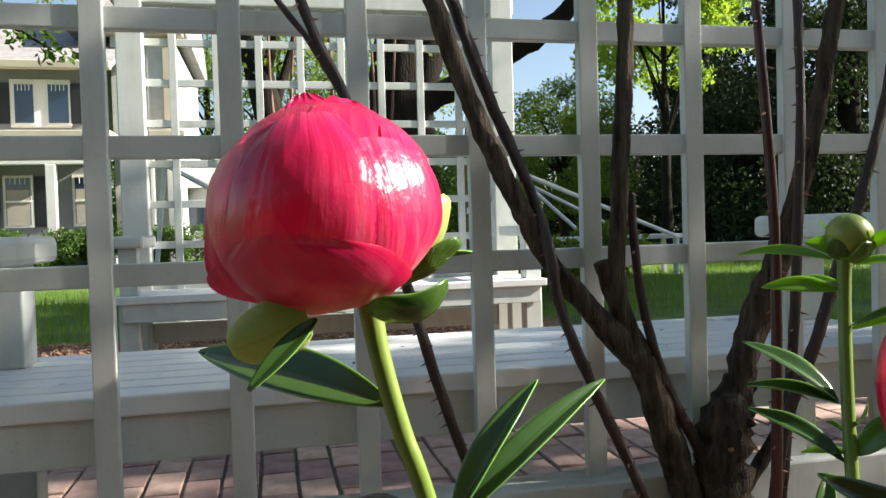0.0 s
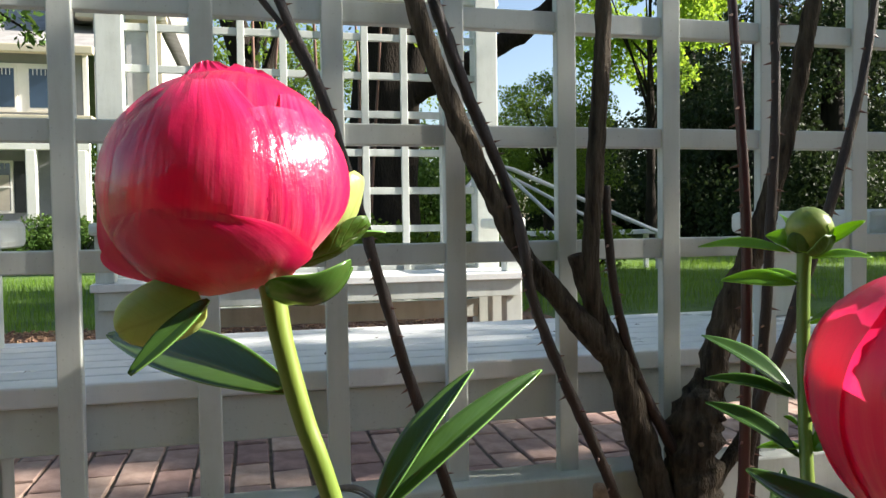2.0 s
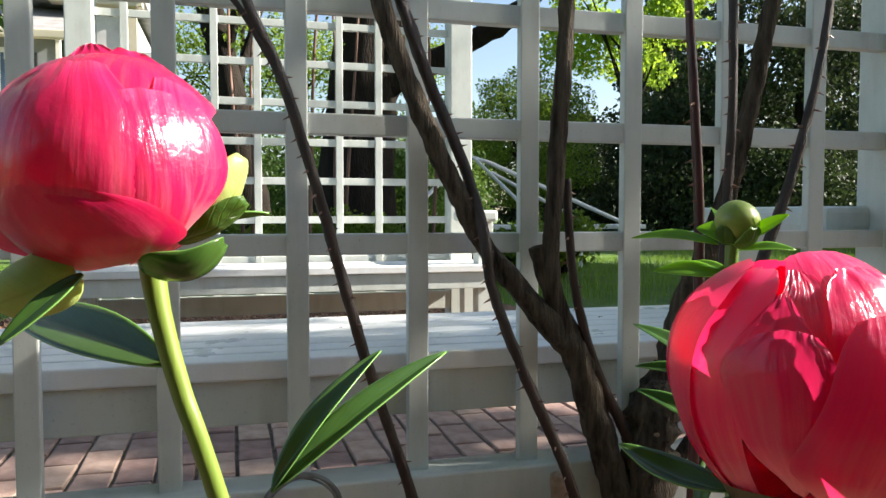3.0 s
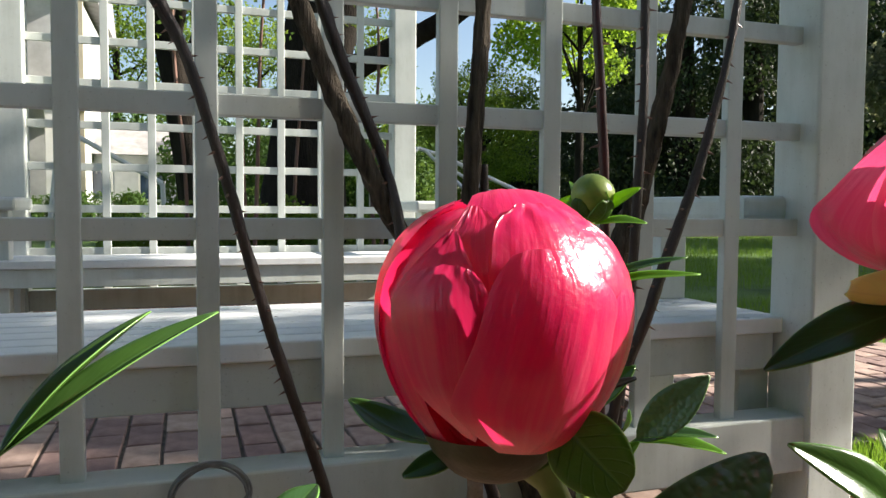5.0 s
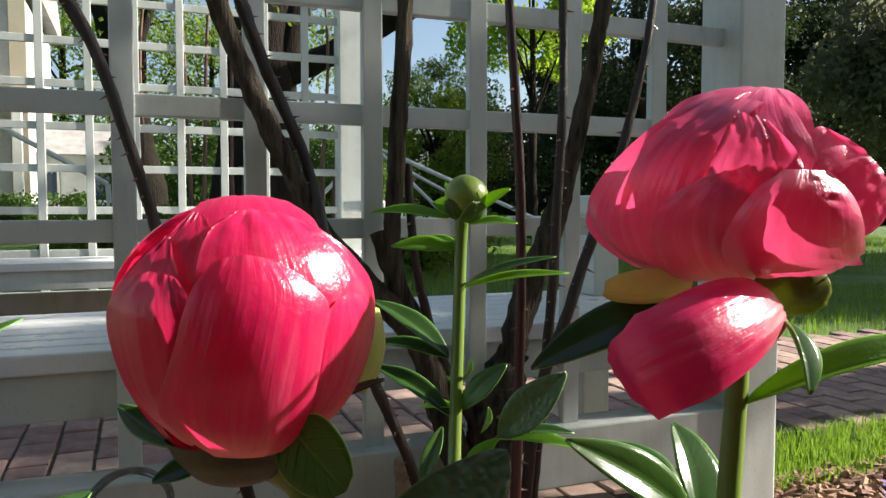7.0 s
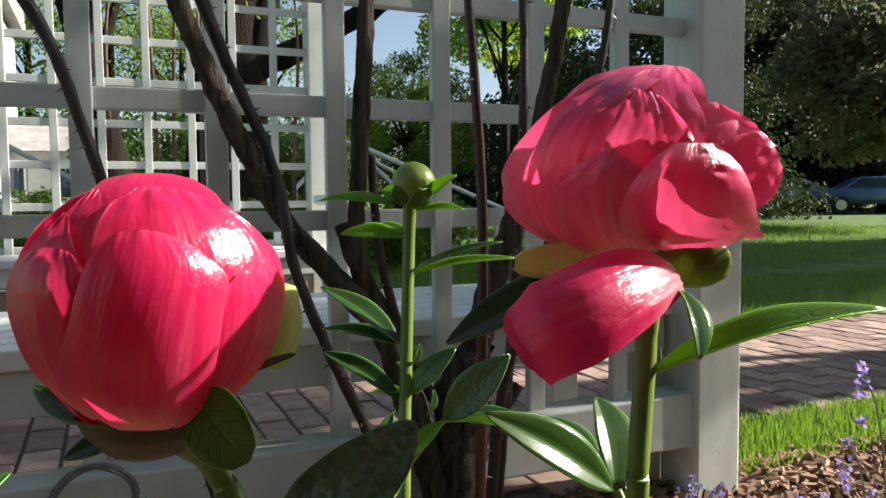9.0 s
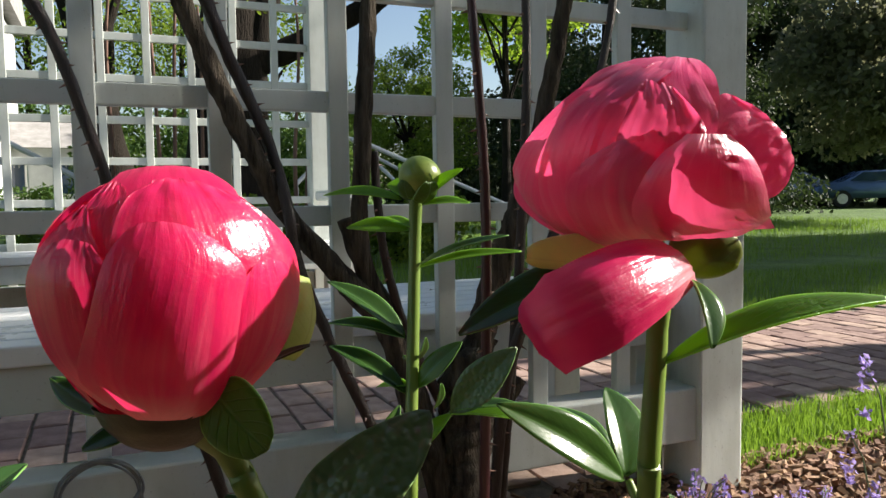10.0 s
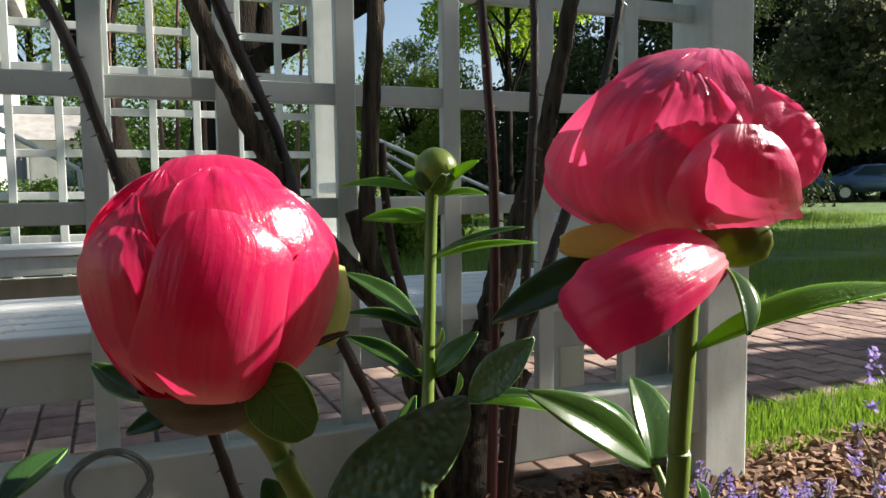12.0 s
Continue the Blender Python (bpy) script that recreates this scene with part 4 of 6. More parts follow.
cane("cane", [(0.52, -0.05, 1.22), (0.549, -0.06, 1.11), (0.617, -0.06, 0.921), (0.678, -0.06, 0.785), (0.757, -0.06, 0.645), (0.85, -0.06, 0.54), (0.925, -0.06, 0.45), (0.972, -0.06, 0.305), (1.03, -0.06, 0.12), (1.05, -0.06, -0.03)],
     [0.015, 0.016, 0.0165, 0.017, 0.018, 0.022, 0.027, 0.028, 0.032, 0.04], M_BARK, 1, 0.0, 0.35, 11, "thick grey-brown woody cane")
cane("cane", [(0.56, -0.035, 1.22), (0.588, -0.04, 1.117), (0.65, -0.045, 0.942), (0.713, -0.05, 0.794), (0.735, -0.085, 0.686), (0.746, -0.092, 0.598), (0.775, -0.1, 0.51), (0.814, -0.11, 0.412), (0.883, -0.12, 0.249), (0.96, -0.11, 0.02)],
     [0.011, 0.011, 0.011, 0.010, 0.010, 0.0095, 0.0095, 0.0095, 0.010, 0.012], M_CANE, 2, 0.02, 0.3, 9, "dark thorny cane")
stub = cane("cane", [(0.845, -0.055, 0.658), (0.867, -0.055, 0.589), (0.904, -0.056, 0.515), (0.947, -0.058, 0.43)], [0.0165, 0.016, 0.019, 0.024], M_BARK, 3, 0.0, 0.35, 10, "pruned stub")
cane("cane", [(0.889, -0.08, 1.22), (0.888, -0.076, 1.019), (0.877, -0.072, 0.821), (0.868, -0.068, 0.661), (0.874, -0.064, 0.58), (0.915, -0.06, 0.48)], [0.012, 0.0145, 0.0155, 0.0155, 0.017, 0.019], M_BARK, 4, 0.0, 0.3, 10, "upright woody cane")
cane("cane", [(0.897, -0.07, 0.78), (0.901, -0.07, 0.69), (0.917, -0.07, 0.568), (0.958, -0.07, 0.433), (1.03, -0.07, 0.29)], [0.0075, 0.008, 0.0085, 0.009, 0.012], M_CANE, 5, 0.03, 0.2, 8)
cane("stump", [(1.06, -0.07, -0.04), (1.066, -0.065, 0.16), (1.07, -0.062, 0.296), (1.088, -0.06, 0.379), (1.113, -0.062, 0.43)], [0.055, 0.045, 0.046, 0.040, 0.022], M_BARK, 6, 0.0, 0.75, 14, "gnarled old rootstock")
cane("cane", [(1.10, -0.06, 0.375), (1.132, -0.08, 0.537), (1.160, -0.1, 0.63), (1.186, -0.12, 0.732), (1.223, -0.14, 0.911), (1.251, -0.16, 1.105), (1.265, -0.17, 1.22)], [0.028, 0.025, 0.023, 0.0175, 0.015, 0.014, 0.013], M_BARK, 7, 0.0, 0.4, 11)
cane("cane", [(0.935, -0.37, 1.16), (0.942, -0.37, 1.047), (0.956, -0.37, 0.874), (0.966, -0.37, 0.715), (0.967, -0.37, 0.554), (0.962, -0.37, 0.326), (0.958, -0.36, -0.02)], [0.0065, 0.0068, 0.007, 0.0075, 0.008, 0.008, 0.0085], M_CANE_RED, 8, 0.02, 0.12, 9, "smooth dark red thorny cane")
cane("cane", [(1.108, -0.24, 1.2), (1.11, -0.24, 1.094), (1.113, -0.24, 0.895), (1.104, -0.24, 0.712), (1.092, -0.24, 0.529), (1.072, -0.23, 0.27), (1.06, -0.2, -0.02)], [0.0065, 0.007, 0.0075, 0.0085, 0.0085, 0.009, 0.01], M_CANE, 9, 0.018, 0.2, 9)
cane("cane", [(1.275, -0.28, 1.13), (1.247, -0.28, 0.96), (1.191, -0.28, 0.76), (1.140, -0.28, 0.634), (1.100, -0.28, 0.525), (1.06, -0.25, 0.36), (1.05, -0.2, -0.02)], [0.0065, 0.007, 0.0085, 0.009, 0.0095, 0.01, 0.012], M_CANE, 10, 0.022, 0.25, 9)
cane("cane", [(0.30, -0.11, 1.17), (0.343, -0.11, 1.045), (0.396, -0.11, 0.927), (0.447, -0.11, 0.761), (0.5, -0.11, 0.57), (0.541, -0.11, 0.43), (0.602, -0.11, 0.245), (0.67, -0.12, -0.02)], [0.0075, 0.008, 0.0085, 0.009, 0.0092, 0.0095, 0.0095, 0.010], M_CANE, 11, 0.018, 0.25, 9)
cane("cane", [(0.25, -0.11, 1.16), (0.292, -0.11, 1.086), (0.338, -0.11, 1.025), (0.383, -0.11, 0.95)], [0.0045, 0.005, 0.005, 0.006], M_CANE, 12, 0.0, 0.2, 7)
cane("cane", [(1.20, -0.06, 0.33), (1.134, -0.06, 0.247), (1.07, -0.065, 0.18)], [0.011, 0.014, 0.02], M_BARK, 13, 0.0, 0.3, 9)
short = cane("stump", [(0.884, -0.07, 0.246), (0.886, -0.07, 0.15), (0.89, -0.07, -0.03)], [0.013, 0.014, 0.017], M_CUT, 14, 0.0, 0.5, 9, "short sawn-off stump")
bm = bmesh.new()
cone(bm, (1.066, -0.095, 0.312), (1.063, -0.112, 0.314), 0.013, 12)
local(part("cut_face", bm, M_CUT, rose, "pale sawn cut"))

# ---------- peonies ----------
UP = Vector((0, 0, 1))


def frame_of(view, tilt_side=0.0, tilt_back=0.0):
    """Right, front and up of a bloom seen along view, leaning to its right and away."""
    v = Vector(view).normalized()
    right = v.cross(UP).normalized()
    up = right.cross(v).normalized()
    a, b = radians(tilt_side), radians(tilt_back)
    up2 = (up * math.cos(a) + right * math.sin(a)).normalized()
    right2 = right * math.cos(a) - up * math.sin(a)
    front = -v
    up3 = up2 * math.cos(b) - front * math.sin(b)
    front3 = front * math.cos(b) + up2 * math.sin(b)
    return right2, front3, up3


def draped_petal(centre, frm, egg, left, right_edge, layer=1.0, bulge=0.0, lift=0.0, ruffle=0.5, tip=1.0, edge=0.4, pucker=0.0, seed=0.0, taper=0.0, n=7, nv=22):
    """A broad petal lying over an egg, between two side edges that run from its base to its tip, in millimetres to the right
    and up from the egg's heart. layer: how far out it lies; bulge: how much it is cupped; tip: how far its end rounds out;
    lift: how far the end stands off; pucker: small cross folds towards the end."""
    right, front, up = frm
    a, c, b = (v * 1000 for v in egg)
    el = spline([(x, y, 0) for x, y in left], n)
    er = spline([(x, y, 0) for x, y in right_edge], n)
    rows = len(el) - 1
    end = ((el[-1] + er[-1]) - (el[-4] + er[-4])).normalized()
    bm = bmesh.new()
    uvl = bm.loops.layers.uv.new("UVMap")
    grid = []
    for i in range(rows + 1):
        u = i / rows
        row = []
        for j in range(nv + 1):
            v = 2 * j / nv - 1
            e = noise.noise(Vector((v * 3.5, seed * 3.7, 1.3))) + 0.6 * noise.noise(Vector((v * 10, seed * 1.7, 4.1)))
            q = el[i].lerp(er[i], j / nv) + end * (tip * (1 - v * v) * u ** 2 + 0.7 * e * ruffle * u ** 6)
            slim = 1 + taper * max(-1.0, min(0.6, q.y / b))
            r2 = (q.x / (a * slim)) ** 2 + (q.y / b) ** 2
            depth = slim * c * math.sqrt(1 - r2) if r2 < 1 else -0.35 * c * math.sqrt(r2 - 1)
            depth += (layer - 1) * c * min(1.0, 1.6 * max(0.0, 1.05 - r2))
            rim = max(abs(v) ** 6, u ** 9)
            depth += bulge * (1 - abs(v) ** 2.6) * math.sin(math.pi * min(1, u * 0.8 + 0.12)) + lift * u ** 3
            depth += edge * rim - 1.2 * (1 - u) ** 4
            depth += ruffle * (0.25 + 0.9 * max(rim, u ** 3)) * noise.noise(Vector((u * 6 + seed * 5.7, v * 5.0, seed * 1.3)))
            depth += 0.22 * ruffle * u * noise.noise(Vector((u * 18, v * 13, seed * 2.3)))
            depth += 0.10 * noise.noise(Vector((u * 2.5, v * 26, seed * 4.1)))
            if pucker:
                depth += pucker * math.exp(-((v - 0.45) / 0.4) ** 2) * noise.noise(Vector((u * 26, v * 5, seed)))
            row.append(bm.verts.new(Vector(centre) + (right * q.x + up * q.y + front * depth) * 0.001))
        grid.append(row)
    for i in range(rows):
        for j in range(nv):
            f = bm.faces.new((grid[i][j], grid[i][j + 1], grid[i + 1][j + 1], grid[i + 1][j]))
            for lp, (g, h) in zip(f.loops, ((i, j), (i, j + 1), (i + 1, j + 1), (i + 1, j))):
                lp[uvl].uv = (g / rows, h / nv)
    return bm


def bloom(name, centre, frm, egg, shells, label, material, core=0.86, back=(1.0, 1.0), drop=0.0, taper=0.0):
    t = thing(name, centre, label, "flower", "peony blooms")
    right, front, up = frm
    mid = Vector(centre) - up * drop
    full = egg
    egg = (egg[0] * back[0], egg[1] * 0.95, egg[2] * back[1])
    bm = bmesh.new()
    bmesh.ops.create_icosphere(bm, subdivisions=4, radius=1.0)
    for v in bm.verts:
        p = v.co.copy()
        v.co = mid + (right * p.x * egg[0] + front * p.y * egg[1] + up * p.z * egg[2]) * core * (1 + 0.02 * noise.noise(p * 3))
    local(part("heart", bm, M_HEART, t, "tightly packed inner petals", True))
    for k, (az, l0, l1, half, r0, r1) in enumerate(((180, -70, 80, 72, 0.95, 0.93), (122, -70, 74, 58, 0.96, 0.94), (-122, -70, 74, 58, 0.96, 0.95), (150, -75, 48, 46, 0.98, 0.97), (-148, -75, 52, 48, 0.98, 0.97), (-86, -72, 72, 46, 0.93, 0.88), (86, -72, 70, 44, 0.95, 0.90))):
        bm = petal_bm(mid, right, front, up, egg, az, l0, l1, half, r0, r1, seed=k + 1 + centre[0] * 10, ruffle=0.02, dome=-taper)
        local(part("petal", bm, material, t, "", True))
    for k, (left, right_edge, kw) in enumerate(shells):
        bm = draped_petal(centre, frm, full, left, right_edge, seed=k + 1 + centre[0] * 10, taper=taper, **kw)
        local(part("petal", bm, material, t, "", True))
    return t


def leaf(parent, base, tip, width, up, material=M_LEAF, name="leaf", label="", **kw):
    bm = leaf_bm(base, tip, width, up, **kw)
    ob = part(name, bm, material, parent, label, True)
    if parent is not None:
        local(ob)
        sol = ob.modifiers.new("thickness", 'SOLIDIFY')
        sol.thickness, sol.offset = 0.0005, 0.0
    return ob


def cup_sepal(parent, base, tip, width, facing, depth, material, label, curl=0.0, seed=0, nu=14, nv=14):
    """A round hollow sepal from base to tip, swelling towards facing, its end curled over by curl."""
    bm = bmesh.new()
    uvl = bm.loops.layers.uv.new("UVMap")
    base, tip = Vector(base), Vector(tip)
    d = tip - base
    side = d.cross(Vector(facing)).normalized()
    out = side.cross(d).normalized()
    grid = []
    for i in range(nu + 1):
        u = i / nu
        w = 0.5 * width * (0.32 * (1 - u) ** 2 + (1 - abs(2 * u - 1.05) ** 2.4) ** 0.5 if abs(2 * u - 1.05) < 1 else 0.32 * (1 - u) ** 2) + 0.0003
        row = []
        for j in range(nv + 1):
            v = 2 * j / nv - 1
            swell = depth * (math.cos(v * 1.35) - 0.2) * math.sin(math.pi * (0.12 + 0.78 * u))
            p = base + d * (u - curl * 0.35 * u ** 4) + side * (w * math.sin(v * 1.35)) + out * (swell - curl * d.length * u ** 4)
            row.append(bm.verts.new(p + out * (0.06 * width * noise.noise(Vector((u * 3, v * 2, seed))))))
        grid.append(row)
    for i in range(nu):
        for j in range(nv):
            f = bm.faces.new((grid[i][j], grid[i + 1][j], grid[i + 1][j + 1], grid[i][j + 1]))
            for lp, (g, h) in zip(f.loops, ((i, j), (i + 1, j), (i + 1, j + 1), (i, j + 1))):
                lp[uvl].uv = (g / nu, h / nv)
    ob = local(part("sepal", bm, material, parent, label, True))
    sol = ob.modifiers.new("thickness", 'SOLIDIFY')
    sol.thickness, sol.offset = 0.0009, 0.0
    return ob


def stem(parent, pts, radii, label="", name="stem"):
    bm = bmesh.new()
    tube(bm, pts, 0, 0, 12, 8, 0.05, 3, True, radii)
    return local(part(name, bm, M_STEM, parent, label, True))


def plant(place, label):
    return thing("peony_plant", place, label, "plant", "peony plants")


# first bloom, closed, leaning
C_ONE = (0.2874, -1.1086, 0.7307)
EGG_ONE = (0.0321, 0.0300, 0.0298)
FR_ONE = frame_of((0.072, 0.997, 0.026), 1.5, 0)
SHELLS_ONE = [
    ([(-13.3, 5.5), (-18.2, 16.9), (-14.8, 24.8), (-9.6, 31.9)], [(7.7, 5.4), (10.7, 18.1), (5.3, 28.0), (-3.2, 33.1)], dict(layer=0.90, ruffle=0.6, tip=1.0)),
    ([(-2.7, 2.8), (-5.4, 16.2), (-3.4, 27.9), (1.0, 32.4)], [(21.4, 2.8), (27.3, 15.0), (22.9, 20.9), (15.5, 26.4)], dict(layer=0.94, ruffle=0.9, tip=1.5, lift=1.0)),
    ([(-20.2, 5.6), (-22.4, 14.2), (-20.5, 21.1), (-14.8, 25.9)], [(-7.9, 5.4), (-8.1, 16.3), (-9.8, 26.3), (-10.1, 30.5)], dict(layer=0.93, ruffle=0.8, tip=1.0)),
    ([(7.4, -25.7), (14.2, -8.0), (14.4, 8.1), (13.6, 22.7)], [(20.9, -17.3), (30.4, -4.6), (29.9, 7.5), (22.6, 19.6)], dict(layer=0.98, ruffle=0.8, tip=1.0, bulge=1.0)),
    ([(1.8, -25.9), (4.8, -13.1), (6.3, 0.1), (2.6, 16.0)], [(16.1, -23.0), (23.2, -11.2), (23.4, 1.4), (18.3, 18.2)], dict(layer=1.01, ruffle=0.8, tip=1.5, bulge=1.5)),
    ([(-6.7, -26.8), (-21.2, -25.1), (-33.1, -18.2), (-33.6, -5.4), (-31.4, 9.6), (-21.1, 19.8)], [(-3.4, -21.6), (-13.5, -11.7), (-18.4, -1.1), (-17.0, 8.1), (-14.6, 16.2), (-11.1, 23.6)], dict(layer=1.01, ruffle=0.5, tip=1.0, bulge=1.0)),
    ([(-15.6, -27.2), (-24.9, -12.0), (-24.7, 0.3), (-21.3, 12.3), (-13.7, 22.7)], [(7.4, -25.1), (12.8, -12.0), (14.2, 1.4), (11.7, 13.4), (2.6, 24.8)], dict(layer=1.03, ruffle=0.6, tip=1.5, bulge=2.0)),
    ([(-3.7, -27.5), (-21.2, -25.5), (-31.2, -22.8), (-33.4, -17.5), (-22.8, -8.4)], [(7.4, -25.0), (17.9, -20.3), (21.7, -15.7), (14.1, -9.0), (-2.7, -5.6)], dict(layer=1.06, ruffle=0.4, tip=1.5, bulge=1.2)),
]
bloom("peony_bloom", C_ONE, FR_ONE, EGG_ONE, SHELLS_ONE, "closed deep pink peony bloom on a bent green stem", M_PETAL, 0.62, (0.92, 0.88), 0.002)
p1 = plant((0.36, -1.08, 0), "leaning peony stem with folded green leaves")
stem(p1, [(0.2972, -1.1130, 0.7075), (0.3000, -1.1150, 0.6900), (0.3050, -1.1165, 0.6700), (0.3112, -1.1175, 0.6508), (0.3300, -1.1130, 0.5850), (0.3540, -1.1060, 0.5100), (0.3720, -1.1000, 0.4500), (0.4000, -1.0800, 0.2000), (0.4100, -1.0600, -0.0200)], [0.0036, 0.0030, 0.0028, 0.0028, 0.0029, 0.0031, 0.0034, 0.0038, 0.0040])
leaf(p1, (0.3022, -1.1147, 0.6766), (0.2467, -1.0520, 0.6858), 0.0167, (0.1, -0.75, 0.6), M_LEAF, "leaf", "dark folded leaf with a light rim", arch=0.02, fold=0.3, seed=1)
leaf(p1, (0.3312, -1.0596, 0.6192), (0.3777, -1.0224, 0.6609), 0.0160, (-0.75, -0.6, 0.3), M_LEAF, arch=0.03, fold=0.5, seed=2)
leaf(p1, (0.3312, -1.0596, 0.6192), (0.4030, -1.0325, 0.6612), 0.0130, (-0.6, -0.7, 0.5), M_LEAF, arch=0.05, fold=0.5, seed=3)
cup_sepal(p1, (0.2966, -1.1234, 0.7053), (0.3184, -1.1283, 0.7060), 0.0115, (0.0, -0.5, -0.9), 0.006, M_LEAF, "curled green sepal", 0.25, 4)
cup_sepal(p1, (0.2805, -1.1196, 0.7034), (0.2609, -1.1158, 0.6953), 0.0140, (-0.2, -1.0, -0.2), 0.006, M_SEPAL, "pale green round sepal", 0.0, 5)
leaf(p1, (0.2825, -1.1245, 0.7028), (0.2652, -1.1319, 0.6870), 0.0044, (-0.3, -0.8, 0.5), M_LEAF, "sepal", "thin green sepal", arch=0.02, fold=0.3, seed=6)
cup_sepal(p1, (0.3110, -1.1060, 0.7161), (0.3215, -1.1060, 0.7342), 0.0125, (0.8, -0.5, 0.0), 0.005, M_SEPAL, "yellow-green round sepal", 0.0, 7)
cup_sepal(p1, (0.3044, -1.1160, 0.7111), (0.3225, -1.1180, 0.7216), 0.0095, (0.3, -0.6, -0.7), 0.003, M_LEAF_ROUND, "small green sepal", 0.0, 9)
leaf(p1, (0.3124, -1.1049, 0.7146), (0.3293, -1.1055, 0.7178), 0.0050, (0, 0.2, 1), M_LEAF, "sepal", "thin green sepal", arch=0.02, fold=0.3, seed=8)

# second bloom, round and upright
C_TWO = (0.4709, -1.1526, 0.6696)
EGG_TWO = (0.0363, 0.0355, 0.0394)
FR_TWO = frame_of((0.109, 0.986, -0.124), 2.9, 0)
SHELLS_TWO = [
    ([(-9.3, 4.5), (-13.8, 19.5), (-16.2, 26.2), (-11.4, 34.1)], [(14.7, 4.7), (19.2, 19.7), (17.8, 30.4), (11.0, 36.1)], dict(layer=0.90, ruffle=0.6, tip=2.0)),
    ([(-14.0, -3.9), (-20.0, 11.7), (-23.0, 18.4), (-18.8, 23.5), (-13.7, 30.8)], [(-9.0, -3.8), (-10.1, 11.8), (-9.0, 22.3), (-8.8, 28.3), (-10.3, 30.3)], dict(layer=0.94, ruffle=0.5, tip=0.5)),
    ([(-22.5, -12.5), (-31.2, 1.9), (-30.2, 11.0), (-25.1, 18.2), (-19.6, 23.8)], [(-11.7, -12.1), (-12.2, 2.4), (-13.6, 11.7), (-15.6, 17.1), (-17.2, 23.2)], dict(layer=0.97, ruffle=0.5, tip=1.0)),
    ([(-1.3, -20.7), (-10.1, 2.5), (-10.9, 17.1), (-8.3, 26.2), (-3.2, 30.6)], [(18.3, -22.4), (35.5, -4.2), (34.9, 13.3), (26.8, 22.8), (16.3, 29.2)], dict(layer=0.98, ruffle=1.6, tip=2.5, bulge=0.4, pucker=0.55)),
    ([(-13.5, -24.8), (-25.5, -13.6), (-31.2, 0.9), (-31.1, 8.4), (-25.8, 14.4)], [(-10.4, -26.3), (-10.6, -11.8), (-11.0, 1.5), (-12.4, 9.6), (-15.1, 13.8)], dict(layer=1.03, ruffle=0.5, tip=1.5, bulge=1.5)),
    ([(7.5, -29.7), (15.3, -16.9), (16.8, -3.8), (19.7, 6.4)], [(17.5, -27.0), (30.4, -14.2), (36.9, 0.8), (31.6, 10.6)], dict(layer=0.99, ruffle=0.6, tip=3.0, bulge=1.0)),
    ([(-5.2, -28.6), (-14.3, -21.9), (-18.4, -16.1), (-15.2, -2.6), (-11.9, 10.6), (-7.2, 17.8)], [(6.3, -29.2), (13.5, -25.2), (17.3, -14.0), (19.1, 0.5), (19.7, 8.9), (12.9, 15.5)], dict(layer=1.08, ruffle=0.35, tip=3.0, bulge=3.8, edge=0.6)),
]
bloom("peony_bloom", C_TWO, FR_TWO, EGG_TWO, SHELLS_TWO, "round closed deep pink peony bloom with glossy petals", M_PETAL, 0.6, (0.95, 0.97), 0.0, 0.17)
p2 = plant((0.50, -1.12, 0), "peony stem with a round leaf under the bloom")
bm = bmesh.new()
right, front, up = FR_TWO
base = Vector(C_TWO)
tube(bm, [base - up * 0.0400, base - up * 0.0380, base - up * 0.0330, base - up * 0.0280], 0, 0, 24, 4, 0.05, 5, False, [0.005, 0.0105, 0.0160, 0.0188])
local(part("calyx", bm, M_CALYX, p2, "olive-green calyx cup", True))
stem(p2, [(0.4813, -1.1575, 0.635), (0.4852, -1.1583, 0.6275), (0.4901, -1.1584, 0.6176), (0.4958, -1.1606, 0.6041), (0.568, -1.135, 0.45), (0.6, -1.13, 0.2), (0.61, -1.12, -0.02)], [0.008, 0.004, 0.0037, 0.0037, 0.0038, 0.004, 0.004])
leaf(p2, (0.4803, -1.1751, 0.6490), (0.4918, -1.1855, 0.6345), 0.0200, (-0.55, -0.8, 0.1), M_LEAF_ROUND, "leaf", "round veined leaf under the bloom", arch=0.05, seed=11, blunt=0.75, power=0.45, folds=(0.35, -0.15))
leaf(p2, (0.4597, -1.1414, 0.6357), (0.4384, -1.1137, 0.6435), 0.0118, (0, -0.4, 1), M_LEAF, "leaf", "dark leaf with a light rim", arch=-0.08, fold=0.4, seed=12)
leaf(p2, (0.4639, -1.1471, 0.6349), (0.4475, -1.1431, 0.6283), 0.0061, (-0.3, -0.7, 0.7), M_LEAF, arch=0.02, fold=0.3, seed=13)
cup_sepal(p2, (0.5067, -1.1407, 0.6481), (0.5131, -1.1365, 0.6731), 0.0175, (0.75, -0.6, 0.0), 0.007, M_SEPAL, "yellow-green round sepal", 0.0, 14)
leaf(p2, (0.4955, -1.1565, 0.6499), (0.5089, -1.1629, 0.6561), 0.0037, (0, -0.3, 1), M_CALYX, "sepal", "thin brownish sepal tip", arch=0.02, fold=0.2, seed=15)
leaf(p2, (0.5006, -1.1651, 0.6055), (0.5394, -1.1793, 0.6368), 0.0265, (0.12, -0.74, 0.64), M_LEAF_QUILT, "leaf", "broad wrinkled dark leaf", arch=0.10, wave=0.10, seed=16, blunt=0.9, power=0.6, folds=(-0.15, 0.1), halves=(0.55, 1.15), nu=26, nv=14)
leaf(p2, (0.4126, -1.1264, 0.6059), (0.4296, -1.1059, 0.6148), 0.0127, (-0.3, -0.6, 0.7), M_LEAF, arch=0.05, fold=0.4, seed=17)
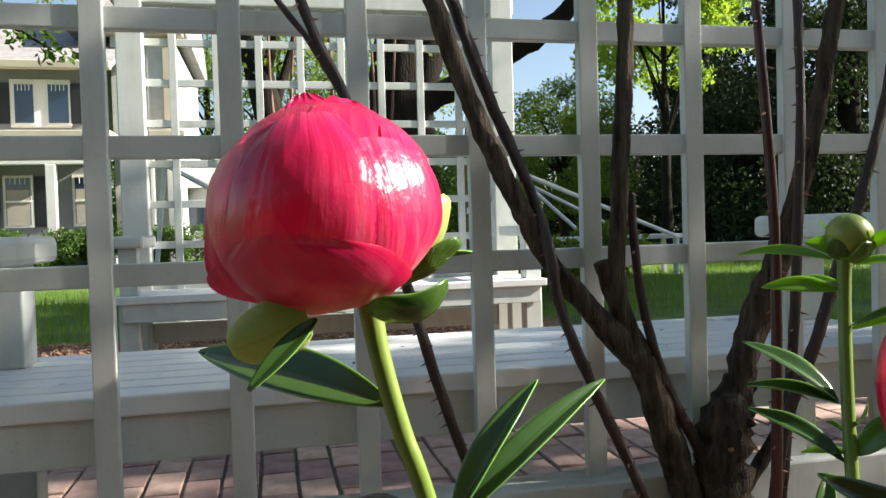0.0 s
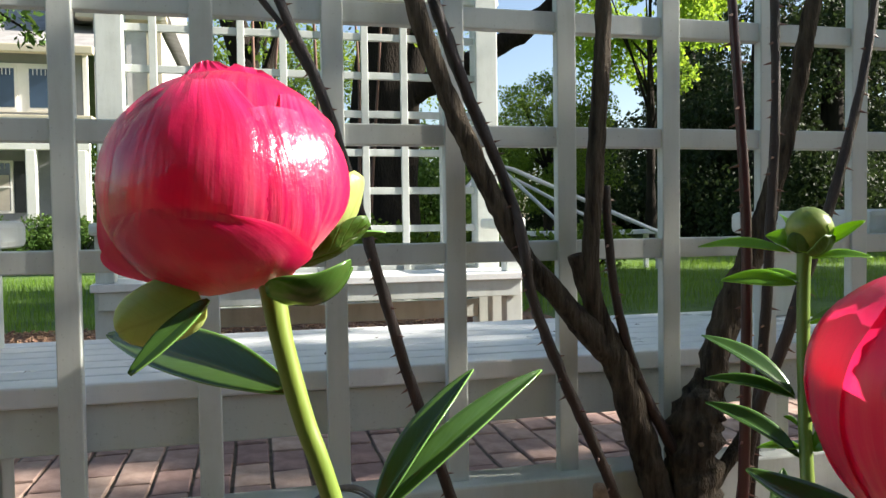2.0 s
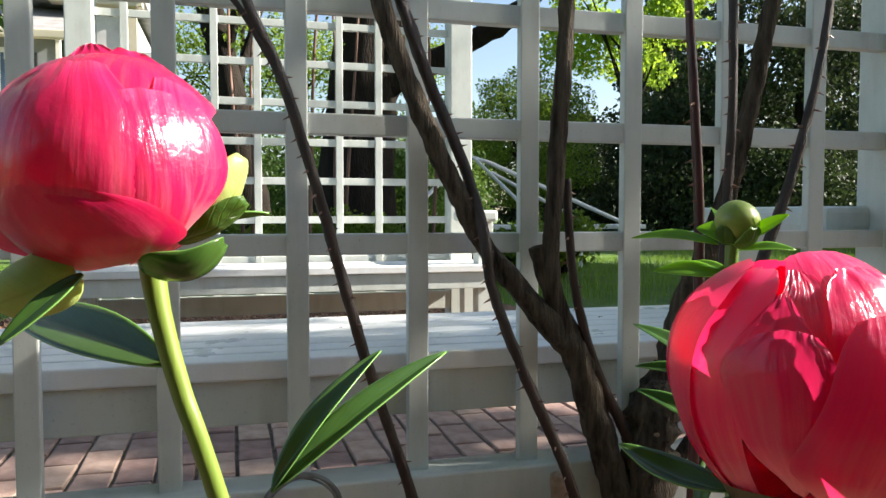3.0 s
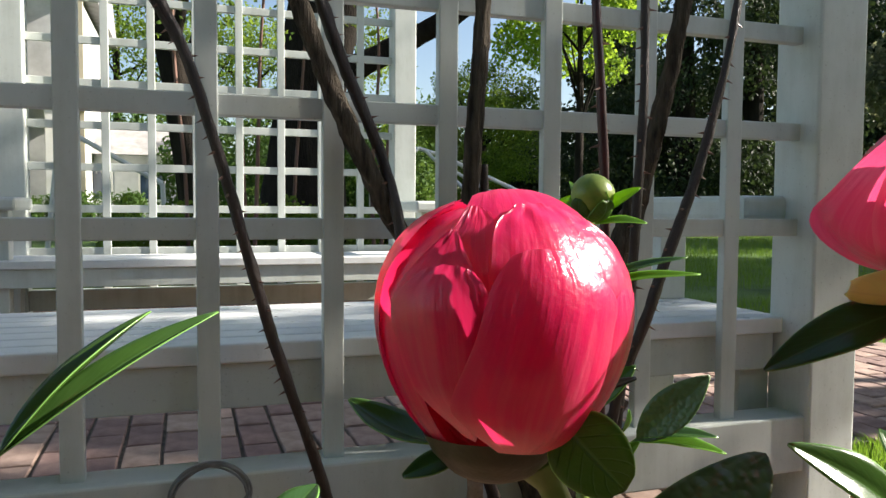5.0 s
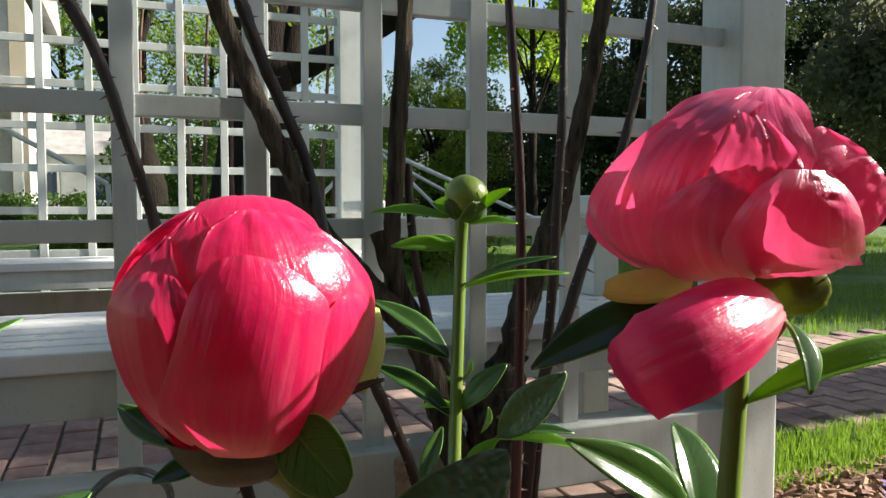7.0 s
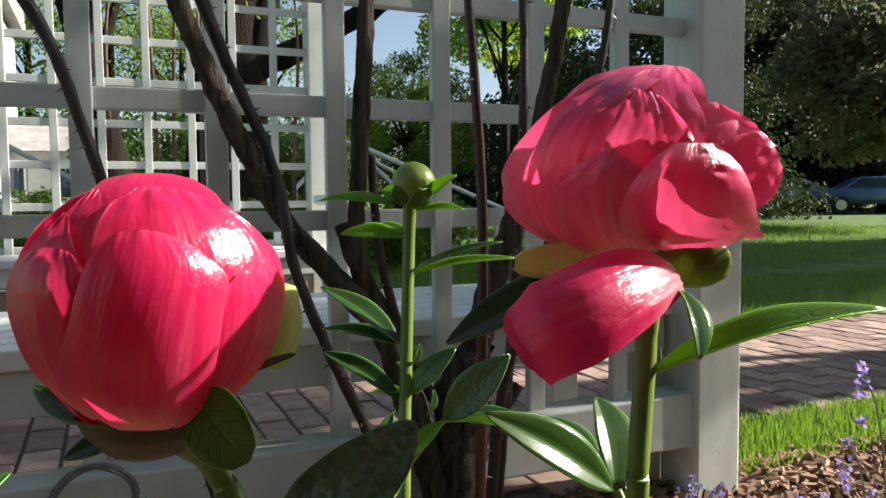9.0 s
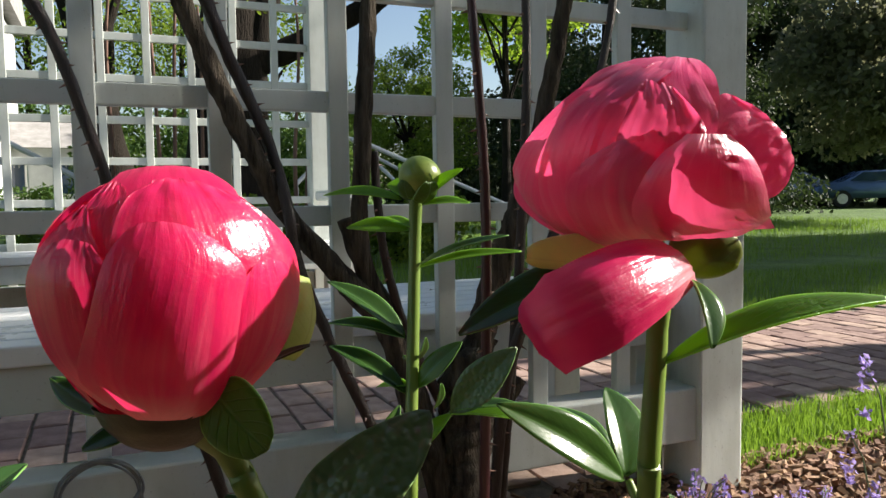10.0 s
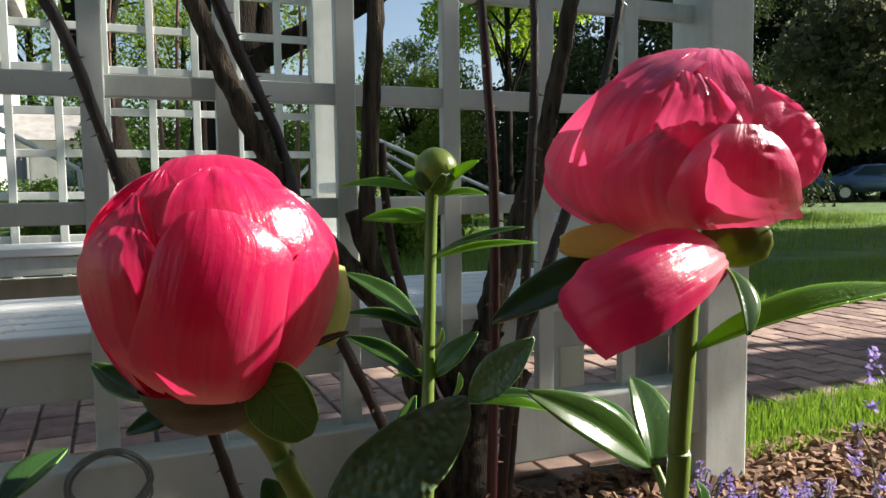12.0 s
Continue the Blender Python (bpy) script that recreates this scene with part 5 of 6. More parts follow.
leaf(p2, (0.4919, -1.1425, 0.5977), (0.4873, -1.1382, 0.6065), 0.0077, (-0.3, -0.8, 0.3), M_LEAF, arch=0.05, fold=0.3, seed=18)

HANG = (0.5880, -1.2026, 0.6654)
# third bloom, half open
C_THREE = (0.6194, -1.1766, 0.7103)
EGG_THREE = (0.0455, 0.0400, 0.0320)
FR_THREE = frame_of((0.652, 0.757, 0.046), 1.5, 0)
SHELLS_THREE = [
    ([(-22.5, -5.4), (-25.0, 11.6), (-17.1, 25.3), (-4.8, 30.2)], [(15.2, -4.2), (19.5, 10.2), (18.7, 22.7), (14.6, 29.7)], dict(layer=0.86, ruffle=1.0, tip=1.0)),
    ([(1.9, -7.3), (13.3, 5.8), (19.8, 17.9), (27.1, 15.5)], [(8.3, -18.1), (25.2, -15.0), (37.7, -10.2), (41.3, -2.4)], dict(layer=0.86, ruffle=1.7, tip=3.0, lift=0.5, pucker=1.0)),
    ([(-2.5, -24.9), (-27.9, -27.0), (-45.8, -14.3), (-40.3, 0.9), (-25.4, 17.1), (-7.9, 29.1)], [(0.1, -21.7), (-16.2, -21.5), (-29.3, -17.9), (-27.1, -0.9), (-17.1, 11.4), (0.9, 23.6)], dict(layer=0.92, ruffle=0.8, tip=1.0)),
    ([(-6.7, -0.2), (-9.9, 9.9), (-11.2, 20.6), (-0.5, 27.2)], [(17.3, 0.2), (19.1, 11.5), (14.8, 22.0), (10.9, 29.8)], dict(layer=0.93, ruffle=1.2, tip=1.0, lift=1.0)),
    ([(-2.5, -26.3), (-23.0, -27.7), (-31.6, -12.3), (-29.5, 3.7), (-21.9, 16.0), (-9.2, 25.4)], [(2.8, -21.2), (-3.3, -14.8), (-9.3, -4.6), (-8.3, 5.6), (-3.3, 15.7), (6.4, 25.0)], dict(layer=0.97, ruffle=0.8, tip=1.5, bulge=1.0)),
    ([(-2.7, -24.8), (-6.9, -11.8), (-8.2, 2.7), (-4.6, 14.2), (-2.4, 20.1)], [(13.7, -20.5), (14.6, -5.3), (16.1, 4.5), (14.6, 10.3), (8.0, 18.2)], dict(layer=1.01, ruffle=2.0, tip=2.0, bulge=2.0, lift=2.5, edge=1.6)),
    ([(-2.6, -26.1), (-16.0, -26.2), (-22.2, -16.0), (-21.9, -8.0), (-17.0, -1.1), (-9.6, 3.4)], [(8.5, -23.9), (7.7, -17.2), (8.1, -6.7), (10.2, 1.7), (12.6, 6.5), (6.1, 7.5)], dict(layer=1.04, ruffle=0.8, tip=1.0, bulge=1.5)),
    ([(11.1, 6.5), (4.9, 1.6), (-0.5, -6.1), (-3.3, -15.8), (2.8, -24.3)], [(22.0, 6.2), (28.6, -0.2), (32.1, -7.1), (35.3, -15.6), (39.7, -23.0)], dict(layer=1.08, ruffle=1.1, tip=0.0, bulge=5.0, lift=-1.5, pucker=1.3)),
]
bloom("peony_bloom", C_THREE, FR_THREE, EGG_THREE, SHELLS_THREE, "half-open pink peony bloom with ruffled petals", M_PETAL_PINK, 0.6, (0.82, 0.86), 0.002)
p3 = plant((0.62, -1.15, 0), "peony stem with long pointed leaves")
bm = draped_petal(HANG, frame_of((-0.24, 0.97, 0.0), 0, 37), (0.034, 0.018, 0.034), [(22.2, 13.2), (-2.0, 13.2), (-18.2, 11.5), (-27.1, 10.0), (-29.2, 10.5)],
                  [(20.6, -0.3), (-4.9, -9.9), (-20.5, -14.6), (-27.4, -15.1), (-30.6, -14.7)], bulge=5.0, ruffle=0.9, tip=7.5, pucker=0.6, seed=31)
local(part("petal", bm, M_PETAL, p3, "fallen pink petal hanging from the calyx", True))
stem(p3, [(0.6197, -1.1796, 0.6716), (0.6205, -1.1793, 0.6545), (0.6189, -1.1804, 0.6396), (0.6142, -1.1831, 0.6104), (0.6134, -1.1833, 0.5914), (0.62, -1.16, 0.4), (0.61, -1.14, 0.18), (0.6, -1.12, -0.02)], [0.006, 0.0036, 0.0035, 0.0036, 0.0037, 0.0038, 0.0038, 0.004])
leaf(p3, (0.6208, -1.1824, 0.6432), (0.6929, -1.2113, 0.6627), 0.0176, (0.1, -0.45, 0.9), M_LEAF_LIGHT, "leaf", "long pointed light green leaf", arch=0.05, fold=0.55, seed=21)
leaf(p3, (0.6054, -1.2125, 0.6742), (0.6014, -1.2247, 0.6576), 0.0111, (0.15, -0.9, 0.35), M_LEAF, "sepal", "folded dark sepal leaf", arch=0.05, fold=0.5, seed=22)
leaf(p3, (0.6062, -1.1719, 0.6753), (0.5607, -1.1536, 0.6532), 0.0146, (-0.1, -0.6, 0.75), M_LEAF, "leaf", "dark pointed leaf", arch=0.05, fold=0.3, seed=23)
cup_sepal(p3, (0.6040, -1.1759, 0.6812), (0.5785, -1.1671, 0.6800), 0.0135, (-0.2, -0.7, -0.6), 0.005, M_SEPAL_LIT, "pale yellow-green sepal, brightened in colour for sunlight", 0.0, 24)
cup_sepal(p3, (0.6165, -1.1890, 0.6835), (0.6369, -1.1970, 0.6772), 0.0175, (0.2, -0.8, -0.5), 0.007, M_BUDLEAF, "round olive sepal", 0.0, 25)
leaf(p3, (0.625, -1.1559, 0.5945), (0.5786, -1.1452, 0.6257), 0.0170, (0.262, -0.723, 0.639), M_LEAF, "leaf", "leaf with one bright glossy half", arch=0.06, seed=26, folds=(0.0, 0.75), halves=(0.95, 1.0), nu=22)
leaf(p3, (0.628, -1.147, 0.597), (0.6141, -1.1147, 0.612), 0.0150, (0.2, -0.75, 0.6), M_LEAF, "leaf", arch=0.10, seed=29, folds=(0.3, 0.3))
leaf(p3, (0.6256, -1.1561, 0.5958), (0.6352, -1.1301, 0.6216), 0.0215, (0.227, -0.725, 0.65), M_LEAF, arch=0.05, seed=27, folds=(0.05, 0.55), halves=(0.5, 1.1), power=0.7)
leaf(p3, (0.6331, -1.1732, 0.5838), (0.6342, -1.1695, 0.5926), 0.0089, (0.6, -0.8, 0.1), M_LEAF, arch=0.05, fold=0.35, seed=28)
stem(p3, [(0.6255, -1.158, 0.5951), (0.6252, -1.164, 0.588), (0.6205, -1.1734, 0.5842)], [0.0015, 0.0018, 0.002], "", "stalk")

# the green bud on its straight stem
p4 = plant((0.64, -0.90, 0), "upright peony stem with a small green bud and narrow leaves")
BUD = (0.6635, -0.8665, 0.7128)
bm = bmesh.new()
bmesh.ops.create_icosphere(bm, subdivisions=5, radius=0.0150)
for v in bm.verts:
    turn = math.atan2(v.co.y, v.co.x) + 40 * v.co.z
    seam = max(0.0, 1 - abs(math.sin(1.5 * turn)) / 0.10)
    v.co = Vector(BUD) + Vector((v.co.x, v.co.y, v.co.z * 0.95)) * (1 + 0.05 * noise.noise(v.co * 60) - 0.035 * seam + 0.03 * abs(math.sin(1.5 * turn)))
local(part("bud", bm, M_BUD, p4, "round green flower bud", True))
cup_sepal(p4, (0.6617, -0.8720, 0.6945), (0.6640, -0.8870, 0.7075), 0.0160, (0.15, -0.8, -0.5), 0.0045, M_LEAF_ROUND, "cupped green sepal", 0.12, 62)
cup_sepal(p4, (0.6560, -0.8650, 0.6965), (0.6490, -0.8720, 0.7095), 0.0120, (-0.7, -0.6, -0.3), 0.0035, M_LEAF_ROUND, "cupped green sepal", 0.1, 63)
stem(p4, [(0.6608, -0.8652, 0.7026), (0.659, -0.8662, 0.6708), (0.6536, -0.8738, 0.606), (0.6459, -0.887, 0.544), (0.6363, -0.9072, 0.4867), (0.63, -0.9, 0.4), (0.63, -0.9, 0.2), (0.63, -0.9, -0.02)], [0.0052, 0.0044, 0.0044, 0.0045, 0.0046, 0.0047, 0.0047, 0.0048])
leaf(p4, (0.6501, -0.8641, 0.6962), (0.6028, -0.8269, 0.6998), 0.0142, (0, -0.45, 1), M_LEAF_LIGHT, arch=0.05, fold=0.35, seed=41)
leaf(p4, (0.6542, -0.8662, 0.6742), (0.6182, -0.8319, 0.6757), 0.0158, (0, -0.65, 0.75), M_LEAF_LIGHT, arch=0.05, fold=0.25, seed=42)
leaf(p4, (0.6573, -0.8674, 0.6758), (0.6414, -0.8396, 0.6821), 0.0100, (0, -0.5, 0.85), M_LEAF_LIGHT, arch=0.05, fold=0.3, seed=43)
leaf(p4, (0.6671, -0.8711, 0.6993), (0.6859, -0.8913, 0.7172), 0.0105, (-0.3, -0.7, 0.6), M_LEAF_LIGHT, arch=0.05, fold=0.4, seed=44)
leaf(p4, (0.6633, -0.8695, 0.6920), (0.6905, -0.8932, 0.6929), 0.0122, (0, -0.55, 0.8), M_LEAF_LIGHT, arch=0.05, fold=0.3, seed=45)
leaf(p4, (0.6592, -0.8703, 0.6472), (0.7211, -0.9115, 0.6587), 0.0105, (0, -0.55, 0.85), M_LEAF_LIGHT, arch=0.05, fold=0.3, seed=46)
leaf(p4, (0.6608, -0.8707, 0.6496), (0.7139, -0.9065, 0.6699), 0.0113, (0.1, -0.5, 0.85), M_LEAF, arch=0.05, fold=0.3, seed=47)
leaf(p4, (0.6659, -0.8706, 0.6960), (0.6474, -0.8416, 0.7072), 0.0191, (0, -0.9, 0.35), M_LEAF_LIGHT, arch=0.05, fold=0.5, blunt=0.8, seed=48)
leaf(p4, (0.6510, -0.8645, 0.7068), (0.6561, -0.8455, 0.7222), 0.0100, (0.3, -0.8, 0.3), M_LEAF_LIGHT, arch=0.05, fold=0.4, seed=49)
leaf(p4, (0.6727, -0.8736, 0.7041), (0.6650, -0.8814, 0.7151), 0.0057, (0.5, -0.8, 0.3), M_LEAF_LIGHT, arch=0.05, fold=0.3, seed=50)
leaf(p4, (0.6474, -0.8726, 0.5989), (0.6029, -0.8303, 0.6366), 0.0208, (0.2, -0.5, 0.8), M_LEAF, arch=0.05, fold=0.35, seed=51)
leaf(p4, (0.6472, -0.8728, 0.5974), (0.6023, -0.8345, 0.6059), 0.0142, (0.1, -0.5, 0.85), M_LEAF, arch=0.05, fold=0.5, seed=52)
leaf(p4, (0.6447, -0.8810, 0.5590), (0.6016, -0.8373, 0.5895), 0.0183, (0.1, -0.5, 0.85), M_LEAF, arch=0.05, fold=0.5, seed=53)
leaf(p4, (0.6468, -0.8803, 0.5648), (0.6318, -0.8540, 0.5593), 0.0108, (0.1, -0.5, 0.85), M_LEAF_LIGHT, arch=0.05, fold=0.3, seed=54)
leaf(p4, (0.6519, -0.8827, 0.5635), (0.6802, -0.8988, 0.5964), 0.0170, (-0.35, -0.6, 0.6), M_LEAF, arch=0.05, fold=0.25, seed=55)
leaf(p4, (0.6500, -0.8791, 0.5744), (0.6514, -0.8562, 0.5802), 0.0108, (0.5, -0.7, 0.3), M_LEAF, arch=0.05, fold=0.35, seed=56)
leaf(p4, (0.6538, -0.8788, 0.5822), (0.6573, -0.8875, 0.5997), 0.0089, (0.5, -0.7, 0.3), M_LEAF, arch=0.05, fold=0.35, seed=57)
leaf(p4, (0.6475, -0.9520, 0.5637), (0.6836, -0.9714, 0.6049), 0.0237, (-0.3, -0.8, 0.5), M_LEAF_QUILT, arch=0.05, fold=0.25, seed=58)
leaf(p4, (0.6474, -0.9522, 0.5631), (0.6858, -0.9851, 0.5618), 0.0143, (0, -0.4, 1), M_LEAF_LIGHT, arch=0.05, fold=0.35, seed=59)
leaf(p4, (0.6496, -0.9526, 0.5651), (0.6835, -0.9809, 0.5702), 0.0122, (0, -0.4, 1), M_LEAF, arch=0.05, fold=0.35, seed=60)
leaf(p4, (0.6381, -0.9469, 0.5661), (0.6398, -0.9540, 0.5838), 0.0079, (0.5, -0.7, 0.3), M_LEAF, arch=0.05, fold=0.35, seed=61)
leaf(p4, (0.6271, -0.9493, 0.5448), (0.6432, -0.9609, 0.5655), 0.0122, (-0.3, -0.6, 0.6), M_LEAF_LIGHT, arch=0.05, fold=0.5, seed=62)
leaf(p4, (0.6213, -0.8866, 0.5148), (0.6460, -0.8629, 0.5462), 0.0125, (-0.3, -0.6, 0.6), M_LEAF, arch=0.05, fold=0.4, seed=63)
stem(p4, [(0.6481, -0.9522, 0.5641), (0.648, -0.9243, 0.5439), (0.6451, -0.8974, 0.5195)], [0.0016, 0.002, 0.0026], "", "stalk")

# ---------- small things on the ground ----------
cable = thing("cable_coil", (0.43, -0.06, 0.26), "coil of thin grey cable lying on the trellis sill", "cable")
bm = bmesh.new()
pts = []
for k in range(105):
    a = k * 2 * math.pi / 15
    r = 0.058 + 0.010 * noise.noise(Vector((k * 0.13, 0, 0))) + 0.004 * (k // 15 % 3)
    pts.append((0.425 + r * math.cos(a), -0.050 - 0.016 * noise.noise(Vector((k * 0.21, 3, 0))), 0.225 + r * 0.85 * math.sin(a) + 0.003 * math.sin(k * 0.9)))
tube(bm, pts, 0.0022, 0.0022, 6, 3)
local(part("loop", bm, M_WIRE, cable, "", True))


def lavender(x, y, height, spikes, seed):
    rng = random.Random(seed)
    t = thing("lavender", (x, y, 0), "lavender-blue flower spikes on thin grey-green stems", "plant", "lavender plants")
    for k in range(spikes):
        a, s = rng.uniform(0, 6.28), rng.uniform(0.02, 0.09)
        h = height * rng.uniform(0.7, 1.05)
        tip = Vector((x + math.cos(a) * s, y + math.sin(a) * s, h))
        bm = bmesh.new()
        tube(bm, [(x + math.cos(a) * s * 0.2, y + math.sin(a) * s * 0.2, -0.02), Vector((x, y, h * 0.5)).lerp(tip, 0.6), tip], 0.0016, 0.001, 5, 3)
        st = local(part("flower_stem", bm, M_LAV_STEM, t))
        spots = [(tuple(tip - Vector((0, 0, 0.016 * j))), (0.008, 0.008, 0.006)) for j in range(5) if rng.random() < 0.85]
        cloud_part("flower_head", spots or [(tuple(tip), (0.006, 0.006, 0.006))], 60, 0.008, seed * 50 + k, M_LAVENDER, st)["kind"] = "stuff"
    fol = cloud_part("foliage", [((x, y, height * 0.2), (0.08, 0.08, height * 0.2))], 260, 0.022, seed, M_LAV_STEM, t)
    local(fol)


for k, (x, y, h, n) in enumerate(((1.50, -0.22, 0.13, 9), (1.40, -0.26, 0.12, 8), (1.62, -0.28, 0.09, 7), (1.75, -0.30, 0.08, 7), (1.56, -0.30, 0.10, 6), (1.36, -0.77, 0.55, 4), (1.41, -0.71, 0.42, 4))):
    lavender(x, y, h, n, 200 + k)


def scatter_stuff(name, count, region, material, label, shape, seed, category):
    rng = np.random.default_rng(seed)
    verts, faces = [], []
    for i in range(count):
        x, y = rng.uniform(region[0], region[1]), rng.uniform(region[2], region[3])
        shape(verts, faces, x, y, rng)
    me = bpy.data.meshes.new(name)
    me.from_pydata(verts, [], faces)
    me.materials.append(material)
    tagged(new(name, me), label, category, kind="stuff")


def blade(verts, faces, x, y, rng, h=0.042):
    a, hh, l = rng.uniform(0, 6.28), h * rng.uniform(0.5, 1.3), rng.normal(0, 0.35, 2)
    k = len(verts)
    w = 0.0018 * (h / 0.05) ** 0.6
    dx, dy = math.cos(a) * w, math.sin(a) * w
    verts += [(x - dx, y - dy, -0.03), (x + dx, y + dy, -0.03), (x + dx * 0.8 + l[0] * hh * 0.4, y + dy * 0.8 + l[1] * hh * 0.4, hh * 0.6),
              (x - dx * 0.8 + l[0] * hh * 0.4, y - dy * 0.8 + l[1] * hh * 0.4, hh * 0.6), (x + l[0] * hh, y + l[1] * hh, hh)]
    faces += [(k, k + 1, k + 2, k + 3), (k + 3, k + 2, k + 4)]


def chip(verts, faces, x, y, rng):
    k = len(verts)
    l, w, t = rng.uniform(0.008, 0.028), rng.uniform(0.004, 0.010), rng.uniform(0.002, 0.006)
    m = Matrix.Translation((x, y, rng.uniform(0.004, 0.022))) @ Euler((rng.normal(0, 0.35), rng.normal(0, 0.35), rng.uniform(0, 6.28))).to_matrix().to_4x4()
    for c in ((-1, -1, -1), (1, -0.7, -1), (1, 0.8, -1), (-1, 1, -1), (-0.8, -0.8, 1), (0.9, -0.5, 1), (0.8, 0.6, 1), (-0.9, 0.8, 1)):
        verts.append(tuple(m @ Vector((c[0] * l, c[1] * w, c[2] * t))))
    for f in ((0, 1, 2, 3), (7, 6, 5, 4), (0, 4, 5, 1), (1, 5, 6, 2), (2, 6, 7, 3), (3, 7, 4, 0)):
        faces.append(tuple(k + i for i in f))


scatter_stuff("bark_chips", 5000, (0.6, 2.6, -0.9, 0.1), M_CHIP, "loose bark chips on the flower bed", chip, 1, "mulch")
scatter_stuff("bark_chips", 8000, (-1.9, 2.2, 2.0, 4.3), M_CHIP, "loose sunlit bark chips under the far bench", chip, 2, "mulch")
scatter_stuff("grass_strip", 9000, (1.86, 4.2, 0.02, 0.38), M_BLADE, "bright grass strip beside the brick path", blade, 3, "grass")
scatter_stuff("grass_tufts", 26000, (-4.0, 7.5, 4.3, 10.0), M_BLADE, "short grass of the lawn beyond the arbour", lambda v, f, x, y, r: blade(v, f, x, y, r, 0.07), 4, "grass")
scatter_stuff("grass_tufts", 16000, (7.5, 16.0, 4.0, 16.0), M_BLADE, "short grass of the wide lawn under the trees", lambda v, f, x, y, r: blade(v, f, x, y, r, 0.10), 6, "grass")
scatter_stuff("grass_tufts", 9000, (2.4, 7.5, 1.7, 3.6), M_BLADE, "short grass of the lawn beside the path", blade, 5, "grass")

# bits of dry leaf on the seat
for k, (x, y) in enumerate(((-0.11, 0.16), (0.42, 0.18), (0.55, 0.36), (0.58, 0.31), (0.95, 0.30), (1.18, 0.36), (0.75, 0.45))):
    b = leaf_bm((x, y, 0.4635), (x + 0.012 * math.cos(k), y + 0.012 * math.sin(k * 2.1), 0.4655), 0.007, (0, 0.1, 1), arch=0.15, seed=k, nu=5, nv=3)
    tagged(part("dry_leaf_bit", b, M_DEBRIS), "tiny dry leaf lying on the white seat", "leaf", "leaf bits on the seat")


# ---------- cars ----------
def car(x, y, heading, material, label):
    t = thing("parked_car", (x, y, 0), label, "car", "parked cars")
    t.rotation_euler = (0, 0, heading)
    bm = bmesh.new()
    prof = [(-2.15, 0.35), (-2.2, 0.75), (-1.9, 0.92), (-1.25, 0.98), (-0.6, 1.42), (0.75, 1.45), (1.45, 1.02), (2.1, 0.95), (2.2, 0.6), (2.15, 0.35)]
    l = [bm.verts.new((a, -0.85 + (0.12 if b > 1.1 else 0), b)) for a, b in prof]
    r = [bm.verts.new((a, 0.85 - (0.12 if b > 1.1 else 0), b)) for a, b in prof]
    bm.faces.new(l)
    bm.faces.new(r[::-1])
    for i in range(len(prof)):
        j = (i + 1) % len(prof)
        bm.faces.new((l[i], r[i], r[j], l[j]))
    bmesh.ops.bevel(bm, geom=bm.edges[:], offset=0.05, segments=2, affect='EDGES')
    part("body", bm, material, t, "", True)
    for s in (-1, 1):
        bm = bmesh.new()
        v = [bm.verts.new((a, s * (0.79 if b > 1.1 else 0.862), b)) for a, b in ((-1.1, 1.03), (-0.6, 1.36), (0.7, 1.38), (1.2, 1.05))]
        bm.faces.new(v)
        part("side_window", bm, M_GLASS, t)
        for a in (-1.35, 1.35):
            bm = bmesh.new()
            bmesh.ops.create_cone(bm, cap_ends=True, segments=20, radius1=0.33, radius2=0.33, depth=0.22)
            bm.transform(Matrix.Translation((a, s * 0.78, 0.33)) @ Matrix.Rotation(radians(90), 4, 'X'))
            w = part("wheel", bm, M_TYRE, t)
            bm = bmesh.new()
            bmesh.ops.create_cone(bm, cap_ends=True, segments=14, radius1=0.2, radius2=0.2, depth=0.24)
            bm.transform(Matrix.Translation((a, s * 0.78, 0.33)) @ Matrix.Rotation(radians(90), 4, 'X'))
            part("rim", bm, M_RIM, w)
    return t


x, y = az_place(47.6, 36)
car(x, y, radians(-35), M_CAR, "silver car parked under the trees beyond the lawn")
x, y = az_place(53.0, 35)
car(x, y, radians(-35), M_CAR_BLUE, "blue-grey car parked under the trees beyond the lawn")


# white tube frame standing on the lawn
fr = thing("garden_swing_frame", (4.5, 8, 0), "white metal tube frame of a garden swing on the lawn", "swing")
for a, b, r in (((3.5, 8, 1.37), (5.75, 8.3, 0.52), 0.028), ((3.53, 8.0, 1.245), (4.75, 7.9, 0.62), 0.022), ((3.3, 8, 1.42), (3.95, 7.2, 0.55), 0.022), ((3.2, 8, 1.45), (2.5, 7.6, 0.85), 0.025),
                ((5.75, 8.3, 0.0), (5.75, 8.3, 0.52), 0.028), ((3.95, 7.2, 0), (3.95, 7.2, 0.56), 0.022), ((2.5, 7.6, 0), (2.5, 7.6, 0.86), 0.025), ((4.75, 7.9, 0), (4.75, 7.9, 0.62), 0.022), ((3.2, 8, 1.45), (3.5, 8, 1.37), 0.025)):
    bm = bmesh.new()
    tube(bm, [a, Vector(a).lerp(Vector(b), 0.5), b], r, r, 8, 2)
    local(part("tube", bm, M_METAL, fr))
seat = thing("garden_table", (4.9, 8.6, 0), "low grey table standing behind the swing frame", "table")
local(part("top", box(3.6, 6.0, 8.4, 8.9, 0.50, 0.56, 0.01), M_METAL, seat))
for xa in (3.7, 5.8):
    for ya in (8.45, 8.8):
        local(part("leg", box(xa, xa + 0.06, ya, ya + 0.06, 0, 0.499, 0.005), M_METAL, seat))
